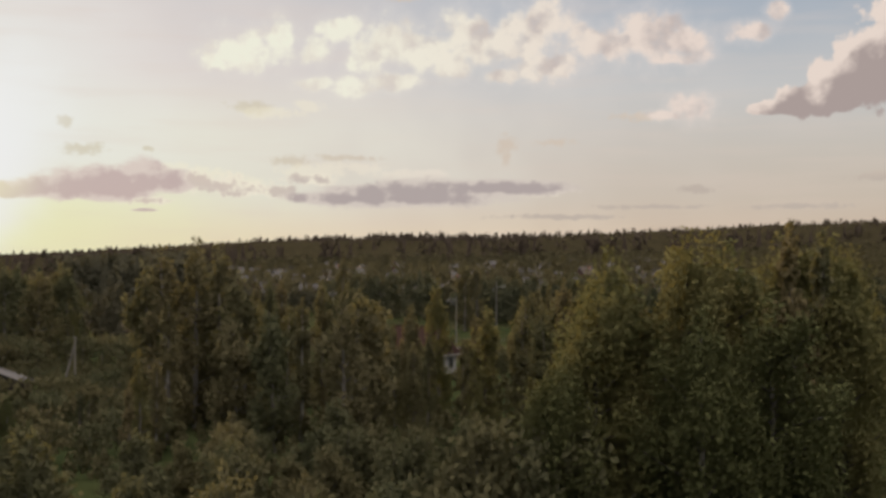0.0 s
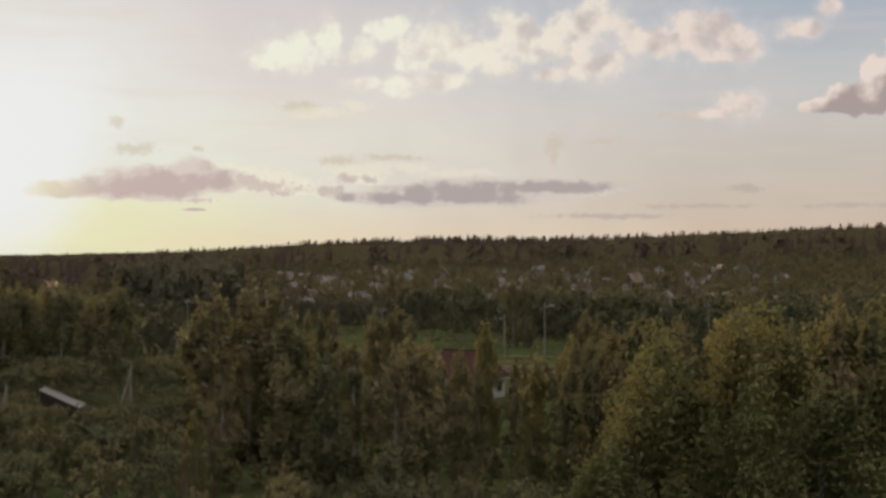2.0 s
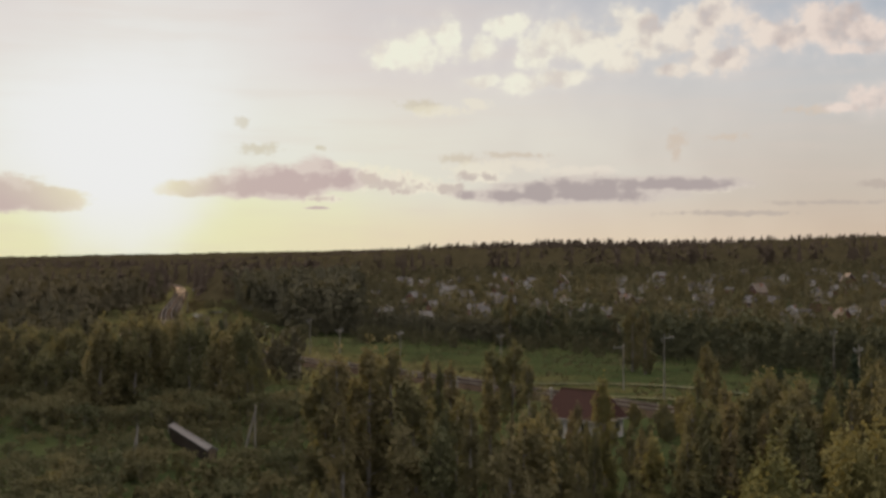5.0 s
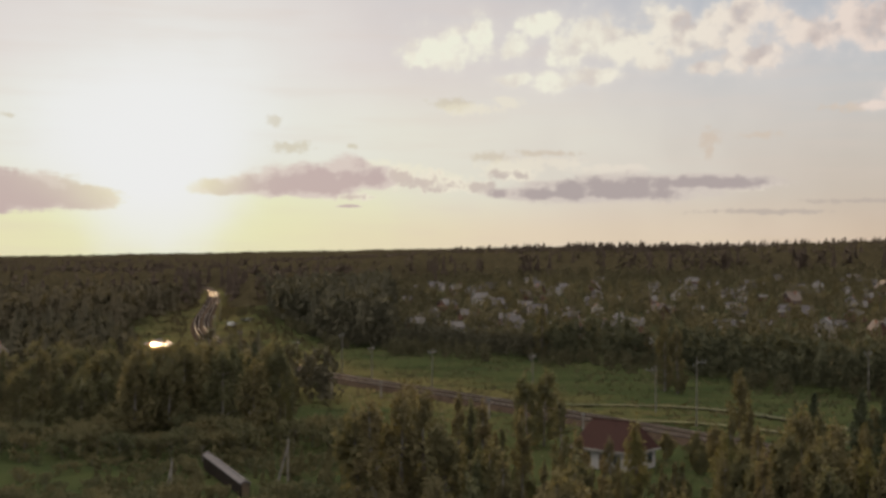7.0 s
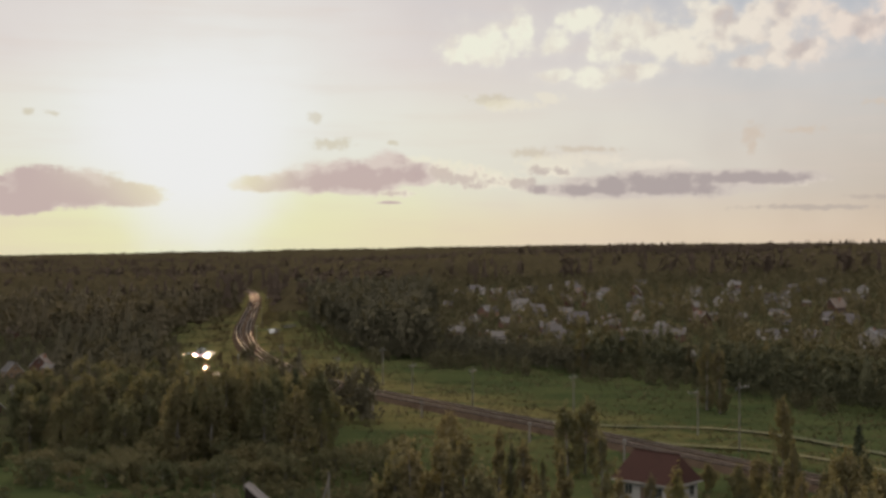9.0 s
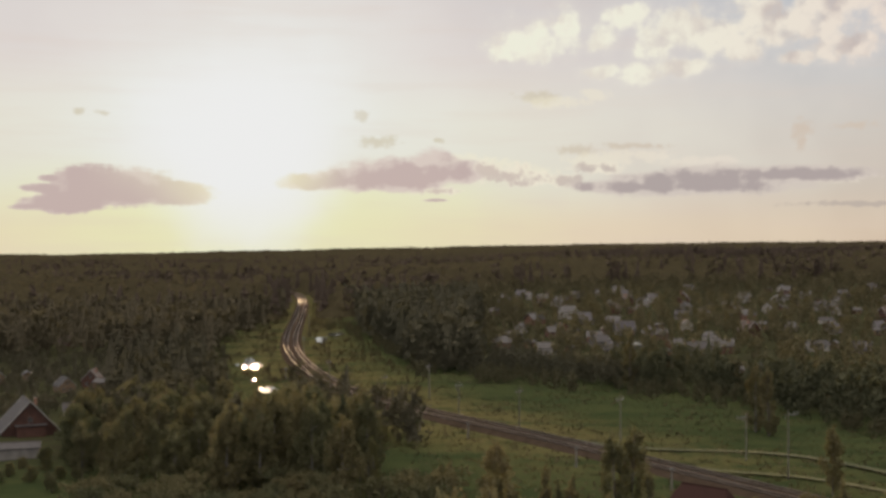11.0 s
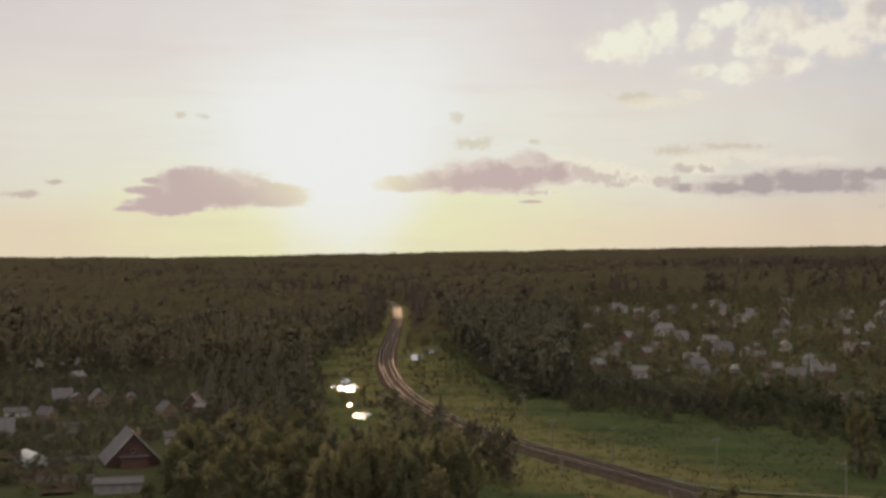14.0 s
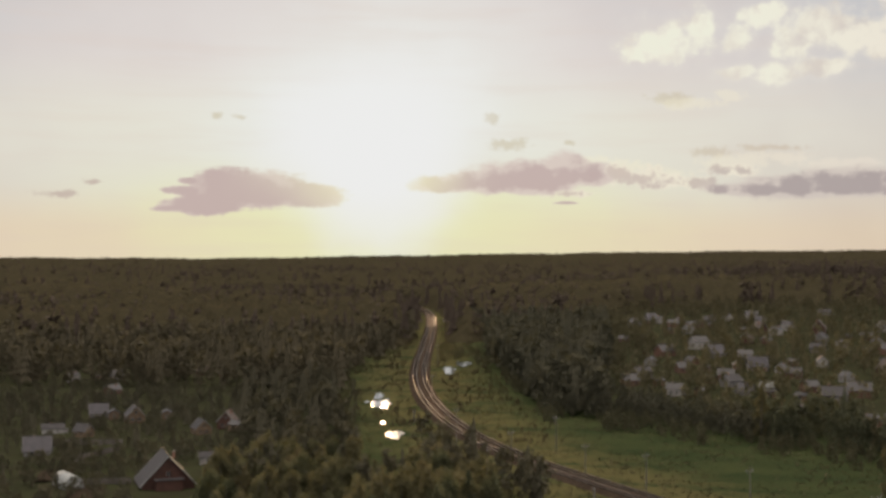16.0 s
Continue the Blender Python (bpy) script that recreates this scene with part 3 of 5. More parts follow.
def broadleaf_parts(seed, H, R, base, leaves, size, limbs=16, tall=1.7):
    """Trunk segments and leaf places of a broadleaved tree with upright lobes."""
    rng = np.random.RandomState(seed)
    lean = rng.normal(0, 0.03, 2)
    trunk = [((0, 0, -0.3), (lean[0] * H * .5, lean[1] * H * .5, H * 0.5), 0.016 * H, 0.010 * H),
             ((lean[0] * H * .5, lean[1] * H * .5, H * 0.5), (lean[0] * H, lean[1] * H, H * 0.9), 0.010 * H, 0.003 * H)]
    blobs = [(np.array([lean[0] * H, lean[1] * H, H * 0.90]), 0.24 * R)]
    for i in range(limbs):
        u = (i + rng.rand() * 0.8) / limbs
        h = base + (H * 0.86 - base) * u
        prof = math.sin(math.pi * min(1, 0.30 + 0.64 * u)) ** 0.7
        ang = i * 2.399 + rng.normal(0, 0.35)
        reach = R * prof * rng.uniform(0.5, 1.0)
        foot = np.array([lean[0] * h, lean[1] * h, h - 0.10 * H * rng.rand()])
        tip = foot + np.array([math.cos(ang) * reach, math.sin(ang) * reach, reach * rng.uniform(0.35, 0.9)])
        trunk.append((tuple(foot), tuple(tip), 0.0045 * H, 0.0015 * H))
        for k in (0.5, 0.78, 1.0):
            blobs.append((foot + (tip - foot) * k + rng.normal(0, 0.05 * R, 3), R * rng.uniform(0.17, 0.30)))
    w = np.array([b[1] ** 2 for b in blobs])
    pick = rng.choice(len(blobs), leaves, p=w / w.sum())
    c, r = np.array([b[0] for b in blobs])[pick], np.array([b[1] for b in blobs])[pick]
    d = rng.normal(size=(leaves, 3))
    d /= np.linalg.norm(d, axis=1)[:, None]
    d *= (rng.rand(leaves) ** 0.45 * rng.uniform(0.75, 1.25, leaves))[:, None]
    d[:, 2] *= tall
    P = c + d * r[:, None]
    P[:, 2] = np.clip(P[:, 2], base * 0.5, None)
    return trunk, leaf_quads(rng, P, size, 0.5)


def spruce_parts(seed, H, R, tiers, per, size):
    rng = np.random.RandomState(seed)
    trunk = [((0, 0, -0.3), (0, 0, H * 0.97), 0.014 * H, 0.002 * H)]
    P = []
    for i in range(tiers):
        u = i / tiers
        h, reach = H * (0.08 + 0.91 * u), R * (1 - u) ** 0.85 + 0.12
        m = max(4, int(per * (1 - 0.7 * u)))
        th = rng.rand(m) * 6.283
        q = rng.rand(m) ** 0.6 * rng.uniform(0.7, 1.15, m)
        P.append(np.stack([np.cos(th) * reach * q, np.sin(th) * reach * q, h - 0.35 * reach * q + rng.normal(0, 0.1, m)], 1))
    return trunk, leaf_quads(rng, np.concatenate(P), size, 0.9)


def tree(name, label, category, pieces, leaf_mat, at, group):
    """A tree thing with its trunk and crown."""
    trunk, V = pieces
    thing = put(name, None, None, at)
    tagged(thing, label, category, group)
    bm = bmesh.new()
    for a, b, r0, r1 in trunk:
        rod(bm, a, b, r0, r1, 7)
    part("trunk", bm, BARK, thing)
    put("crown", raw_mesh("crown", V, quads_of(V), leaf_mat), thing)
    return thing


def spot(x, y, turn=0.0, size=1.0, sink=0.0):
    return Matrix.Translation((x, y, float(gz(x, y)) - sink)) @ Matrix.Rotation(turn, 4, "Z") @ Matrix.Scale(size, 4)


def copy_tree(ob, x, y, turn, size, tall=1.0):
    c = copy_thing(ob, Matrix.Translation((x, y, float(gz(x, y)))) @ Matrix.Rotation(turn, 4, "Z"))
    c.scale = (size, size, size * tall)
    return c


random.seed(11)
rng = np.random.RandomState(21)
# tall broadleaved trees close by
NEAR = [
    tree("aspen_tree", "tall full-leaved green aspen catching low sun", "tree", broadleaf_parts(1, 16.8, 3.9, 1.2, 20000, 0.142, 30, 2.0), LEAF_NEAR, spot(22, 54), "tall trees close by"),
    tree("aspen_tree", "tall green aspen with upright leafy lobes", "tree", broadleaf_parts(2, 16.4, 3.4, 1.2, 17000, 0.142, 28, 2.3), LEAF_NEAR, spot(27.5, 59), "tall trees close by"),
    tree("birch_tree", "slender green birch with a ragged crown", "tree", broadleaf_parts(3, 14.0, 2.9, 1.5, 6500, 0.21, 24, 2.4), LEAF_MID, spot(35.5, 109), "tall trees close by"),
]
for k, x, y, s in [(1, 15.2, 50, 0.70), (0, 17.6, 53, 0.88), (1, 19.6, 56, 0.97), (0, 25, 57, 1.0), (0, 32, 60.5, 0.99), (1, 36, 64, 1.04), (1, 21.5, 49, 0.80), (0, 26, 51, 0.84), (1, 31, 54, 0.86),
                   (2, 38.5, 103, 0.97), (2, 43, 116, 1.0), (2, 31.5, 101, 0.9), (2, 47, 106, 1.0), (2, 40, 112, 0.92), (2, 52, 118, 1.0), (2, 36, 96, 0.9), (2, 44, 96, 1.0), (2, 28.5, 95, 0.78), (0, 42, 74, 0.95), (2, 56, 110, 1.05),
                   (2, 33.5, 113, 0.82), (2, 49, 98, 1.0)]:
    copy_tree(NEAR[k], x, y, random.uniform(0, 6), s, random.uniform(0.97, 1.03))

MID_NAMES = [("birch_tree", "green birch with an uneven upright crown"), ("birch_tree", "full green birch with a broad upright crown"), ("willow_tree", "olive-green willow with a loose rounded crown"),
             ("poplar_tree", "slim tall olive-green poplar"), ("alder_tree", "small dense green alder")]
MID = [tree(*MID_NAMES[i], "tree", broadleaf_parts(30 + i, H, R, 0.9, n, 0.23, 18, tl), mat, spot(x, y), "trees round the meadow")
       for i, (H, R, n, tl, mat, x, y) in enumerate([(12.0, 2.5, 2600, 2.2, LEAF_MID, 20, 182), (12.5, 3.0, 2900, 2.0, LEAF_MID, 47, 137), (11.0, 3.0, 2700, 1.8, LEAF_OLIVE, 2, 178),
                                                     (16.0, 2.4, 2600, 2.6, LEAF_OLIVE, 59, 262), (9.0, 2.7, 2300, 1.7, LEAF_MID, -30, 196)])]
SPRUCE = [tree("spruce_tree", "dark green spruce with drooping tiers", "tree", spruce_parts(50 + i, H, R, 30, 90, 0.26), NEEDLES, spot(x, y), "trees round the meadow")
          for i, (H, R, x, y) in enumerate([(12.0, 2.8, 63, 160), (15.0, 3.2, -24, 205)])]
for s, x, y, z in [(0, 68, 163, 1.0), (0, 60, 170, 0.85), (1, -37, 212, 0.95), (0, 75, 158, 1.1)]:
    copy_tree(SPRUCE[s], x, y, random.uniform(0, 6), z)
for k, x, y, z in [(3, 60.5, 256, 0.97), (1, 70, 147, 0.95), (1, 62, 141, 0.85), (1, 76, 139, 0.9), (0, 57, 133, 0.85), (0, 23, 186, 1.05), (1, 66, 150, 0.9), (1, 73, 143, 0.9)]:
    copy_tree(MID[k], x, y, random.uniform(0, 6), z)
PLACED = [(22, 54), (27.5, 59), (18.5, 112), (20.1, 116), (21.3, 110), (24.6, 121)]


def scatter(count, x0, x1, y0, y1, keep, kinds, lo, hi, apart):
    """Trees at random places where keep(x, y) gives a height, none too close to another."""
    made = tries = 0
    while made < count and tries < 9000:
        tries += 1
        x, y = random.uniform(x0, x1), random.uniform(y0, y1)
        top = keep(x, y)
        if not top or any((x - a) ** 2 + (y - b) ** 2 < apart ** 2 for a, b in PLACED):
            continue
        PLACED.append((x, y))
        ob = random.choice(kinds)
        tall = random.uniform(0.95, 1.2)
        size = random.uniform(lo, hi) * top / HEIGHTS[ob.name]
        copy_tree(ob, x, y, random.uniform(0, 6), max(size, 0.45), tall if size > 0.45 else size / 0.45)
        made += 1


# slim birches and low alders with fine leaves, for the ground close by
SLIM = [tree("birch_tree", "slim tall birch in dark green leaf", "tree", broadleaf_parts(90 + i, 14.0, R, 1.0, 3200, 0.17, 26, 2.9), mat, spot(x, y), "trees round the meadow")
        for i, (R, mat, x, y) in enumerate([(1.55, LEAF_MID, 13.5, 128), (1.8, LEAF_NEAR, 24.0, 118), (1.35, LEAF_OLIVE, 9.5, 133)])]
LOW = [tree("alder_tree", "low dense alder in dark green leaf", "tree", broadleaf_parts(95 + i, 6.0, 2.1, 0.3, 2700, 0.16, 20, 1.7), LEAF_MID, spot(x, y), "trees round the meadow")
       for i, (x, y) in enumerate([(2.0, 64), (9.0, 71)])]
for k, x, y, z in [(0, 18.5, 112, 0.72), (2, 20.1, 116, 0.74), (0, 21.3, 110, 0.66), (2, 24.6, 121, 0.62)]:
    copy_tree(SLIM[k], x, y, 1.7 * k + x, z)
HEIGHTS = {SLIM[0].name: 14.0, SLIM[1].name: 14.0, SLIM[2].name: 14.0, LOW[0].name: 6.0, LOW[1].name: 6.0, MID[0].name: 12.0, MID[1].name: 12.5, MID[2].name: 11.0, MID[3].name: 16.0, MID[4].name: 9.0, SPRUCE[0].name: 12.0, SPRUCE[1].name: 15.0, NEAR[2].name: 14.0}


def sector(x, y):
    return math.degrees(math.atan2(x, y))


def near_side(x, y):
    """Tree height on the near side of the railway; 0: none."""
    d, side = rail_off(x, y)
    if d[0] < 10 or side[0] > 0:
        return 0
    a = sector(x, y)
    if 15 < x < 44 and 143 < y < 182 or -34 < x < -8 and 132 < y < 186:
        return 0
    if y < 165 and 5.5 < a < 14.5:
        return 17.6 - 12.5 * y / 160
    if y < 186 and a < -4.9:
        return max(2.0, 13.0 - 11.5 * y / 150)
    if -4.9 <= a < -1.5:
        return max(1.6, 20.0 - 0.14 * y) if y < 148 else 0
    if 1.2 < a < 2.9:
        return max(1.6, 19.0 - 0.17 * y) if y < 116 else 0
    if y > 168 and a > -4.6:
        return 0
    return 9.0 if y > 150 else 12.0


# slim tall trees that stand out by themselves
for k, x, y, h in [(3, 0.3, 114, 18.0), (3, 2.8, 117, 17.6), (3, -1.9, 111, 17.2), (0, -3.6, 118, 15.5), (0, 5.0, 113, 14.5), (0, 1.2, 120, 15.5), (3, 26.5, 147, 7.5), (2, 11.6, 89, 13.2), (2, 3.6, 100, 11.0), (0, 6.5, 97, 11.5), (9, 27.8, 53, 18.0), (9, 30.5, 55, 17.6), (0, 14.5, 100, 12.0), (0, 17.5, 112, 11.5),
                   (3, 19.5, 128, 11.0), (0, 9.0, 118, 11.5), (0, -0.5, 128, 11.0), (3, 21, 150, 12.5), (3, 42, 346, 17.0), (3, 10.3, 82, 13.4), (2, -11.2, 77, 3.6), (2, -9.0, 79, 3.4)]:
    copy_tree(SLIM[2] if k == 9 else MID[k], x, y, random.uniform(0, 6), h / {0: 12.0, 2: 11.0, 3: 16.0, 9: 14.0}[k])
    PLACED.append((x, y))
scatter(95, -24, 42, 84, 215, near_side, SLIM, 0.7, 1.1, 4.4)
scatter(18, -42, -17, 183, 216, lambda x, y: 14.5, [MID[1], MID[0], MID[1]], 0.9, 1.05, 3.2)
scatter(110, -84, -14, 190, 268, lambda x, y: (10.5 if sector(x, y) > -19.0 else 3.2) if (sector(x, y) < -5.4 and rail_off(x, y)[0][0] > 10 and rail_off(x, y)[1][0] < 0 and not (y > 262 - 40 and -11.3 < sector(x, y) < -9.2)) else 0, [MID[0], MID[1], MID[2], MID[4], MID[4]], 0.75, 1.1, 3.6)
scatter(40, 40, 112, 70, 200, lambda x, y: 9.5 if (rail_off(x, y)[0][0] > 8 and sector(x, y) > 16) else 0, [MID[0], MID[1], NEAR[2]], 0.8, 1.05, 4.5)
scatter(34, -3, 15, 47, 80, lambda x, y: 5.2 if sector(x, y) < 13 else 8.5, LOW, 0.8, 1.1, 3.0)
for k, x, y, h in [(0, 42, 166, 5.0), (1, 45.5, 169, 5.6), (0, 48, 164, 5.0), (1, 51, 171, 5.4), (0, 46, 158, 4.4), (1, 53, 162, 5.0), (0, 39, 172, 4.2), (1, 41, 160, 3.6)]:
    copy_tree(LOW[k], x, y, random.uniform(0, 6), h / 6.0)
BUSH = tree("alder_bush", "low dense green alder bush", "bush", broadleaf_parts(61, 2.8, 1.9, 0.2, 520, 0.17, 12, 1.0), LEAF_MID, spot(-14, 141), "bushes round the barn")
HEIGHTS[BUSH.name] = 2.8


def barn_side(x, y):
    if abs(x + 22.2 + (y - 156.5) * 0.39) < 2.4 and 140 < y < 172:
        return 0
    return min(3.6, max(1.6, 15.5 - 14.5 * y / 156)) if y < 172 else 4.2


scatter(210, -62, -4, 92, 196, barn_side, [BUSH], 0.8, 1.1, 2.3)
scatter(26, -60, -6, 60, 130, lambda x, y: max(2.0, 12.0 - 11.5 * y / 150), LOW, 0.6, 0.9, 5.0)

# woods: many trees in one piece


def far_spruce(seed):
    """A unit spruce of ragged drooping skirts, six corners round."""
    g = np.random.RandomState(seed)
    out, tiers, sides = [], 6, 6
    for i in range(tiers):
        z0 = 0.10 + 0.90 * (i / tiers) ** 0.9
        z1 = min(1.0, z0 + 0.30 * (1 - 0.5 * i / tiers))
        r0 = 0.17 * (1 - i / tiers) ** 0.8 + 0.02
        a = np.arange(sides + 1) * 2 * np.pi / sides + g.rand() * 3
        rad = r0 * g.uniform(0.6, 1.25, sides + 1)
        rad[-1] = rad[0]
        dip = z0 - g.uniform(0, 0.05, sides + 1)
        dip[-1] = dip[0]
        for k in range(sides):
            m = (a[k] + a[k + 1]) / 2
            out.append([(math.cos(a[k]) * rad[k], math.sin(a[k]) * rad[k], dip[k]), (math.cos(m) * r0 * 0.6, math.sin(m) * r0 * 0.6, z0 + 0.03),
                        (math.cos(a[k + 1]) * rad[k + 1], math.sin(a[k + 1]) * rad[k + 1], dip[k + 1]), (0.0, 0.0, z1)])
    return np.array(out, float).reshape(-1, 3)


def stand(name, label, places, mat, spruce_share=0.3, seed=1, clumps=34, size=1.0):
    """Many small trees as one object of leaf sprays."""
    r = np.random.RandomState(seed)
    protos_b = [broadleaf_parts(70 + i, 1.0, 0.30, 0.10, clumps, 0.095 * size, 9, 1.6)[1] for i in range(6)]
    protos_s = [far_spruce(80 + i) for i in range(5)]
    out = []
    for x, y, h, w in places:
        if r.rand() < spruce_share:
            P = protos_s[r.randint(5)] * (h * w, h * w, h * 1.06)
        else:
            P = protos_b[r.randint(6)] * (h * w, h * w, h)
        t = r.rand() * 6.283
        c, s = math.cos(t), math.sin(t)
        out.append(np.stack([P[:, 0] * c - P[:, 1] * s + x, P[:, 0] * s + P[:, 1] * c + y, P[:, 2] + gz(x, y)], 1))
    V = np.concatenate(out)
    ob = put(name, raw_mesh(name, V, quads_of(V), mat))
    return tagged(ob, label, "woods", kind="stuff")


def random_places(n, seed, keep, az0, az1, r0, r1, lo, hi):
    g = np.random.RandomState(seed)
    got = []
    while len(got) < n:
        a = np.radians(g.uniform(az0, az1, 4000))
        r = np.sqrt(g.uniform(r0 ** 2, r1 ** 2, 4000))
        x, y = r * np.sin(a), r * np.cos(a)
        ok = keep(x, y)
        got += list(zip(x[ok], y[ok], g.uniform(lo, hi, ok.sum()), g.uniform(0.85, 1.25, ok.sum())))
    return got[:n]


# place, whether a roof slope (R) or a gable (G) looks south, and its width
VILLAGE_EAST = [(8, 473, "R", 10.0), (18, 548, "G", 6.4), (26, 589, "R", 12.0), (27, 832, "R", 9.7), (39, 764, "R", 10.7), (36, 550, "G", 6), (44, 620, "R", 13.1),
                (49, 583, "R", 12.3), (76, 809, "G", 7), (91, 810, "R", 10.7), (71, 649, "G", 7), (61, 564, "R", 9.3), (62, 527, "R", 12.5), (81, 648, "G", 6.3)]
VILLAGE_MIDDLE = [(71, 519, "G", 6.5), (73, 499, "R", 9.5), (49, 448, "R", 8.5), (73, 459, "R", 8.8), (76, 429, "R", 10.3), (88, 445, "R", 11.5), (78, 378, "R", 8),
                  (117, 707, "G", 9), (91, 541, "G", 7.7), (99, 600, "R", 8.6), (135, 668, "R", 8.9), (60, 398, "G", 5.5), (23, 443, "R", 8.4), (103, 731, "R", 9.7),
                  (31, 518, "R", 9.8), (46, 494, "R", 9.3), (52, 748, "R", 9.8), (156, 725, "G", 9.5), (119, 544, "R", 7.8), (134, 637, "G", 7.3), (7, 671, "R", 7), (15, 786, "G", 8), (-3, 674, "R", 7)]
VILLAGE_SLOPE = [(x, y, "RRG"[i % 3], 8.0 + (i * 7) % 5) for i, (x, y) in enumerate(
    [(220, 628), (259, 810), (190, 573), (162, 575), (185, 749), (151, 646), (168, 454), (125, 455), (253, 716), (299, 780), (293, 736), (300, 700), (227, 675),
     (181, 654), (151, 419), (203, 700), (240, 600), (270, 660), (150, 520), (130, 600), (112, 510), (175, 510), (205, 530), (170, 700), (200, 800), (225, 760)])]
VILLAGE_WEST = [(-145, 290), (-160, 362), (-158, 326), (-144, 352), (-147, 322), (-116, 332), (-112, 344), (-97, 286),
                (-150, 262), (-170, 490), (-199, 468), (-213, 458), (-180, 420)]
MAIN_HOUSE = (-97, 262)
VILLAGE_SMALL = []
random.seed(77)
while len(VILLAGE_SMALL) < 34:
    a_, r_ = math.radians(random.uniform(1.0, 25.0)), random.uniform(440, 860)
    x, y = round(r_ * math.sin(a_)), round(r_ * math.cos(a_))
    if y > np.interp(x, [8, 39, 66, 77, 120, 200], [378, 340, 326, 275, 225, 190]) + 70 and all((x - h[0]) ** 2 + (y - h[1]) ** 2 > 17 ** 2 for h in VILLAGE_EAST + VILLAGE_MIDDLE + VILLAGE_SLOPE + VILLAGE_SMALL):
        VILLAGE_SMALL.append((x, y, random.choice("RGG"), random.uniform(6.5, 9.0)))
VILLAGE = VILLAGE_SMALL + VILLAGE_EAST + VILLAGE_MIDDLE + VILLAGE_SLOPE
ALL_HOUSES = np.array([h[:2] for h in VILLAGE] + VILLAGE_WEST + [MAIN_HOUSE], float)


def off_houses(x, y, gap):
    return (((x[:, None] - ALL_HOUSES[None, :, 0]) / gap) ** 2 + ((y[:, None] - ALL_HOUSES[None, :, 1] + gap * 0.5) / (gap * 1.35)) ** 2).min(1) > 1


def meadow_edge(x):
    """How far out the open meadow reaches."""
    return np.interp(x, [-90, -45, -18, 8, 39, 66, 77, 120, 200], [640, 520, 385, 378, 340, 326, 275, 225, 190])


def belt_keep(x, y):
    e = meadow_edge(x)
    return (y > e) & (y < e + 38) & (x > -20) & (x < 46) & off_houses(x, y, 7)


def thick_keep(x, y):
    e = meadow_edge(x)
    return (y > e) & (y < e + np.interp(x, [40, 70, 200], [40, 62, 80])) & (x > 40) & off_houses(x, y, 5)


def village_keep(x, y):
    return (y > meadow_edge(x) + 30) & off_houses(x, y, 6.2) & (x > -0.02 * y - 30)


def wood_keep(x, y):
    d, side = rail_off(x, y)
    east = (side > 0) & (y > meadow_edge(x) + 4) & (x < -2 + 0.0 * y) & (y < 760)
    return east & (d > np.interp(y, [520, 700, 760], [34, 34, 24]))


def west_keep(x, y):
    d, side = rail_off(x, y)
    ponds = np.min([np.hypot(x - a, (y - b) / 2) for a, b, _, _ in PONDS], 0)
    marsh = np.max([(np.abs(x - a * y / b) < 7) & (y < b) & (y > b - 80) for a, b, _, _ in PONDS], 0)
    yard = (x > -150 - (y - 240) * 0.3) & (x < -72 - (y - 240) * 0.35) & (y > 235) & (y < 330)
    return (side < 0) & (d > np.interp(y, [300, 335, 480, 600, 700], [14, 34, 30, 18, 10])) & (ponds > 11) & ~marsh & off_houses(x, y, 7.5) & ~(yard & (np.sin(x * 0.9) + np.cos(y * 0.7) > 0.9))


def main_view(x, y):
    """The open yard south of the tall gabled house."""
    return (np.abs(x + 96 - (y - 256) * -0.36) < 9.5) & (y > 215) & (y < 262)


def yard_keep(x, y):
    return (x > -240) & (x < -70) & (y > 225) & (y < 460) & off_houses(x, y, 6.0) & ~main_view(x, y) & (rail_off(x, y)[0] > 25)


stand("garden_bushes", "garden bushes and fruit trees round the western houses", random_places(1250, 14, yard_keep, -34, -12, 235, 520, 1.3, 4.2), FOREST, 0.0, 14, 80, 0.8)
stand("tree_belt", "dense belt of leafy trees at the meadow's edge", random_places(260, 1, belt_keep, -6, 32, 200, 460, 3.5, 8.5), FOREST, 0.08, 1, 90, 0.62)
stand("thick_belt", "thick dark belt of tall leafy trees between meadow and village", random_places(620, 21, thick_keep, 4, 40, 180, 460, 4.0, 13.0), GARDEN, 0.12, 21, 150, 0.48)
stand("village_trees", "garden trees and bushes scattered between the houses", random_places(5200, 2, village_keep, -4, 37, 230, 1000, 3.5, 9.5), GARDEN, 0.12, 2, 48, 0.85)
stand("marsh_wood", "dark mixed wood beyond the marshy meadow", random_places(700, 3, wood_keep, -12, 0, 380, 780, 11, 18), FOREST, 0.35, 3, 110, 0.62)
stand("west_wood", "dark mixed wood west of the railway", random_places(1450, 4, lambda x, y: west_keep(x, y) & (y > 440), -36, -3, 430, 800, 9, 17), FOREST, 0.35, 4, 90, 0.68)
grove = random_places(620, 24, lambda x, y: west_keep(x, y) & (y <= 440) & ~main_view(x, y), -36, -3, 240, 450, 6, 13)
stand("west_grove", "leafy trees between the western gardens and the railway", [(x, y, h * (0.42 if sector(x, y) < -17.3 else 1.0), w * (1.3 if sector(x, y) < -17.3 else 1.0)) for x, y, h, w in grove], FOREST, 0.2, 24, 240, 0.45)


def scrub_keep(x, y):
    d, side = rail_off(x, y)
    wet = np.min([np.hypot((x - a) / (ra + 3), (y - b) / (rb + 9)) for a, b, ra, rb in PONDS], 0)
    return (d > 7) & (d < 32) & (wet > 1) & (y > 330) & (y < 900) & (np.sin(x * 0.21) + np.sin(y * 0.055 + x * 0.1) > -0.5)


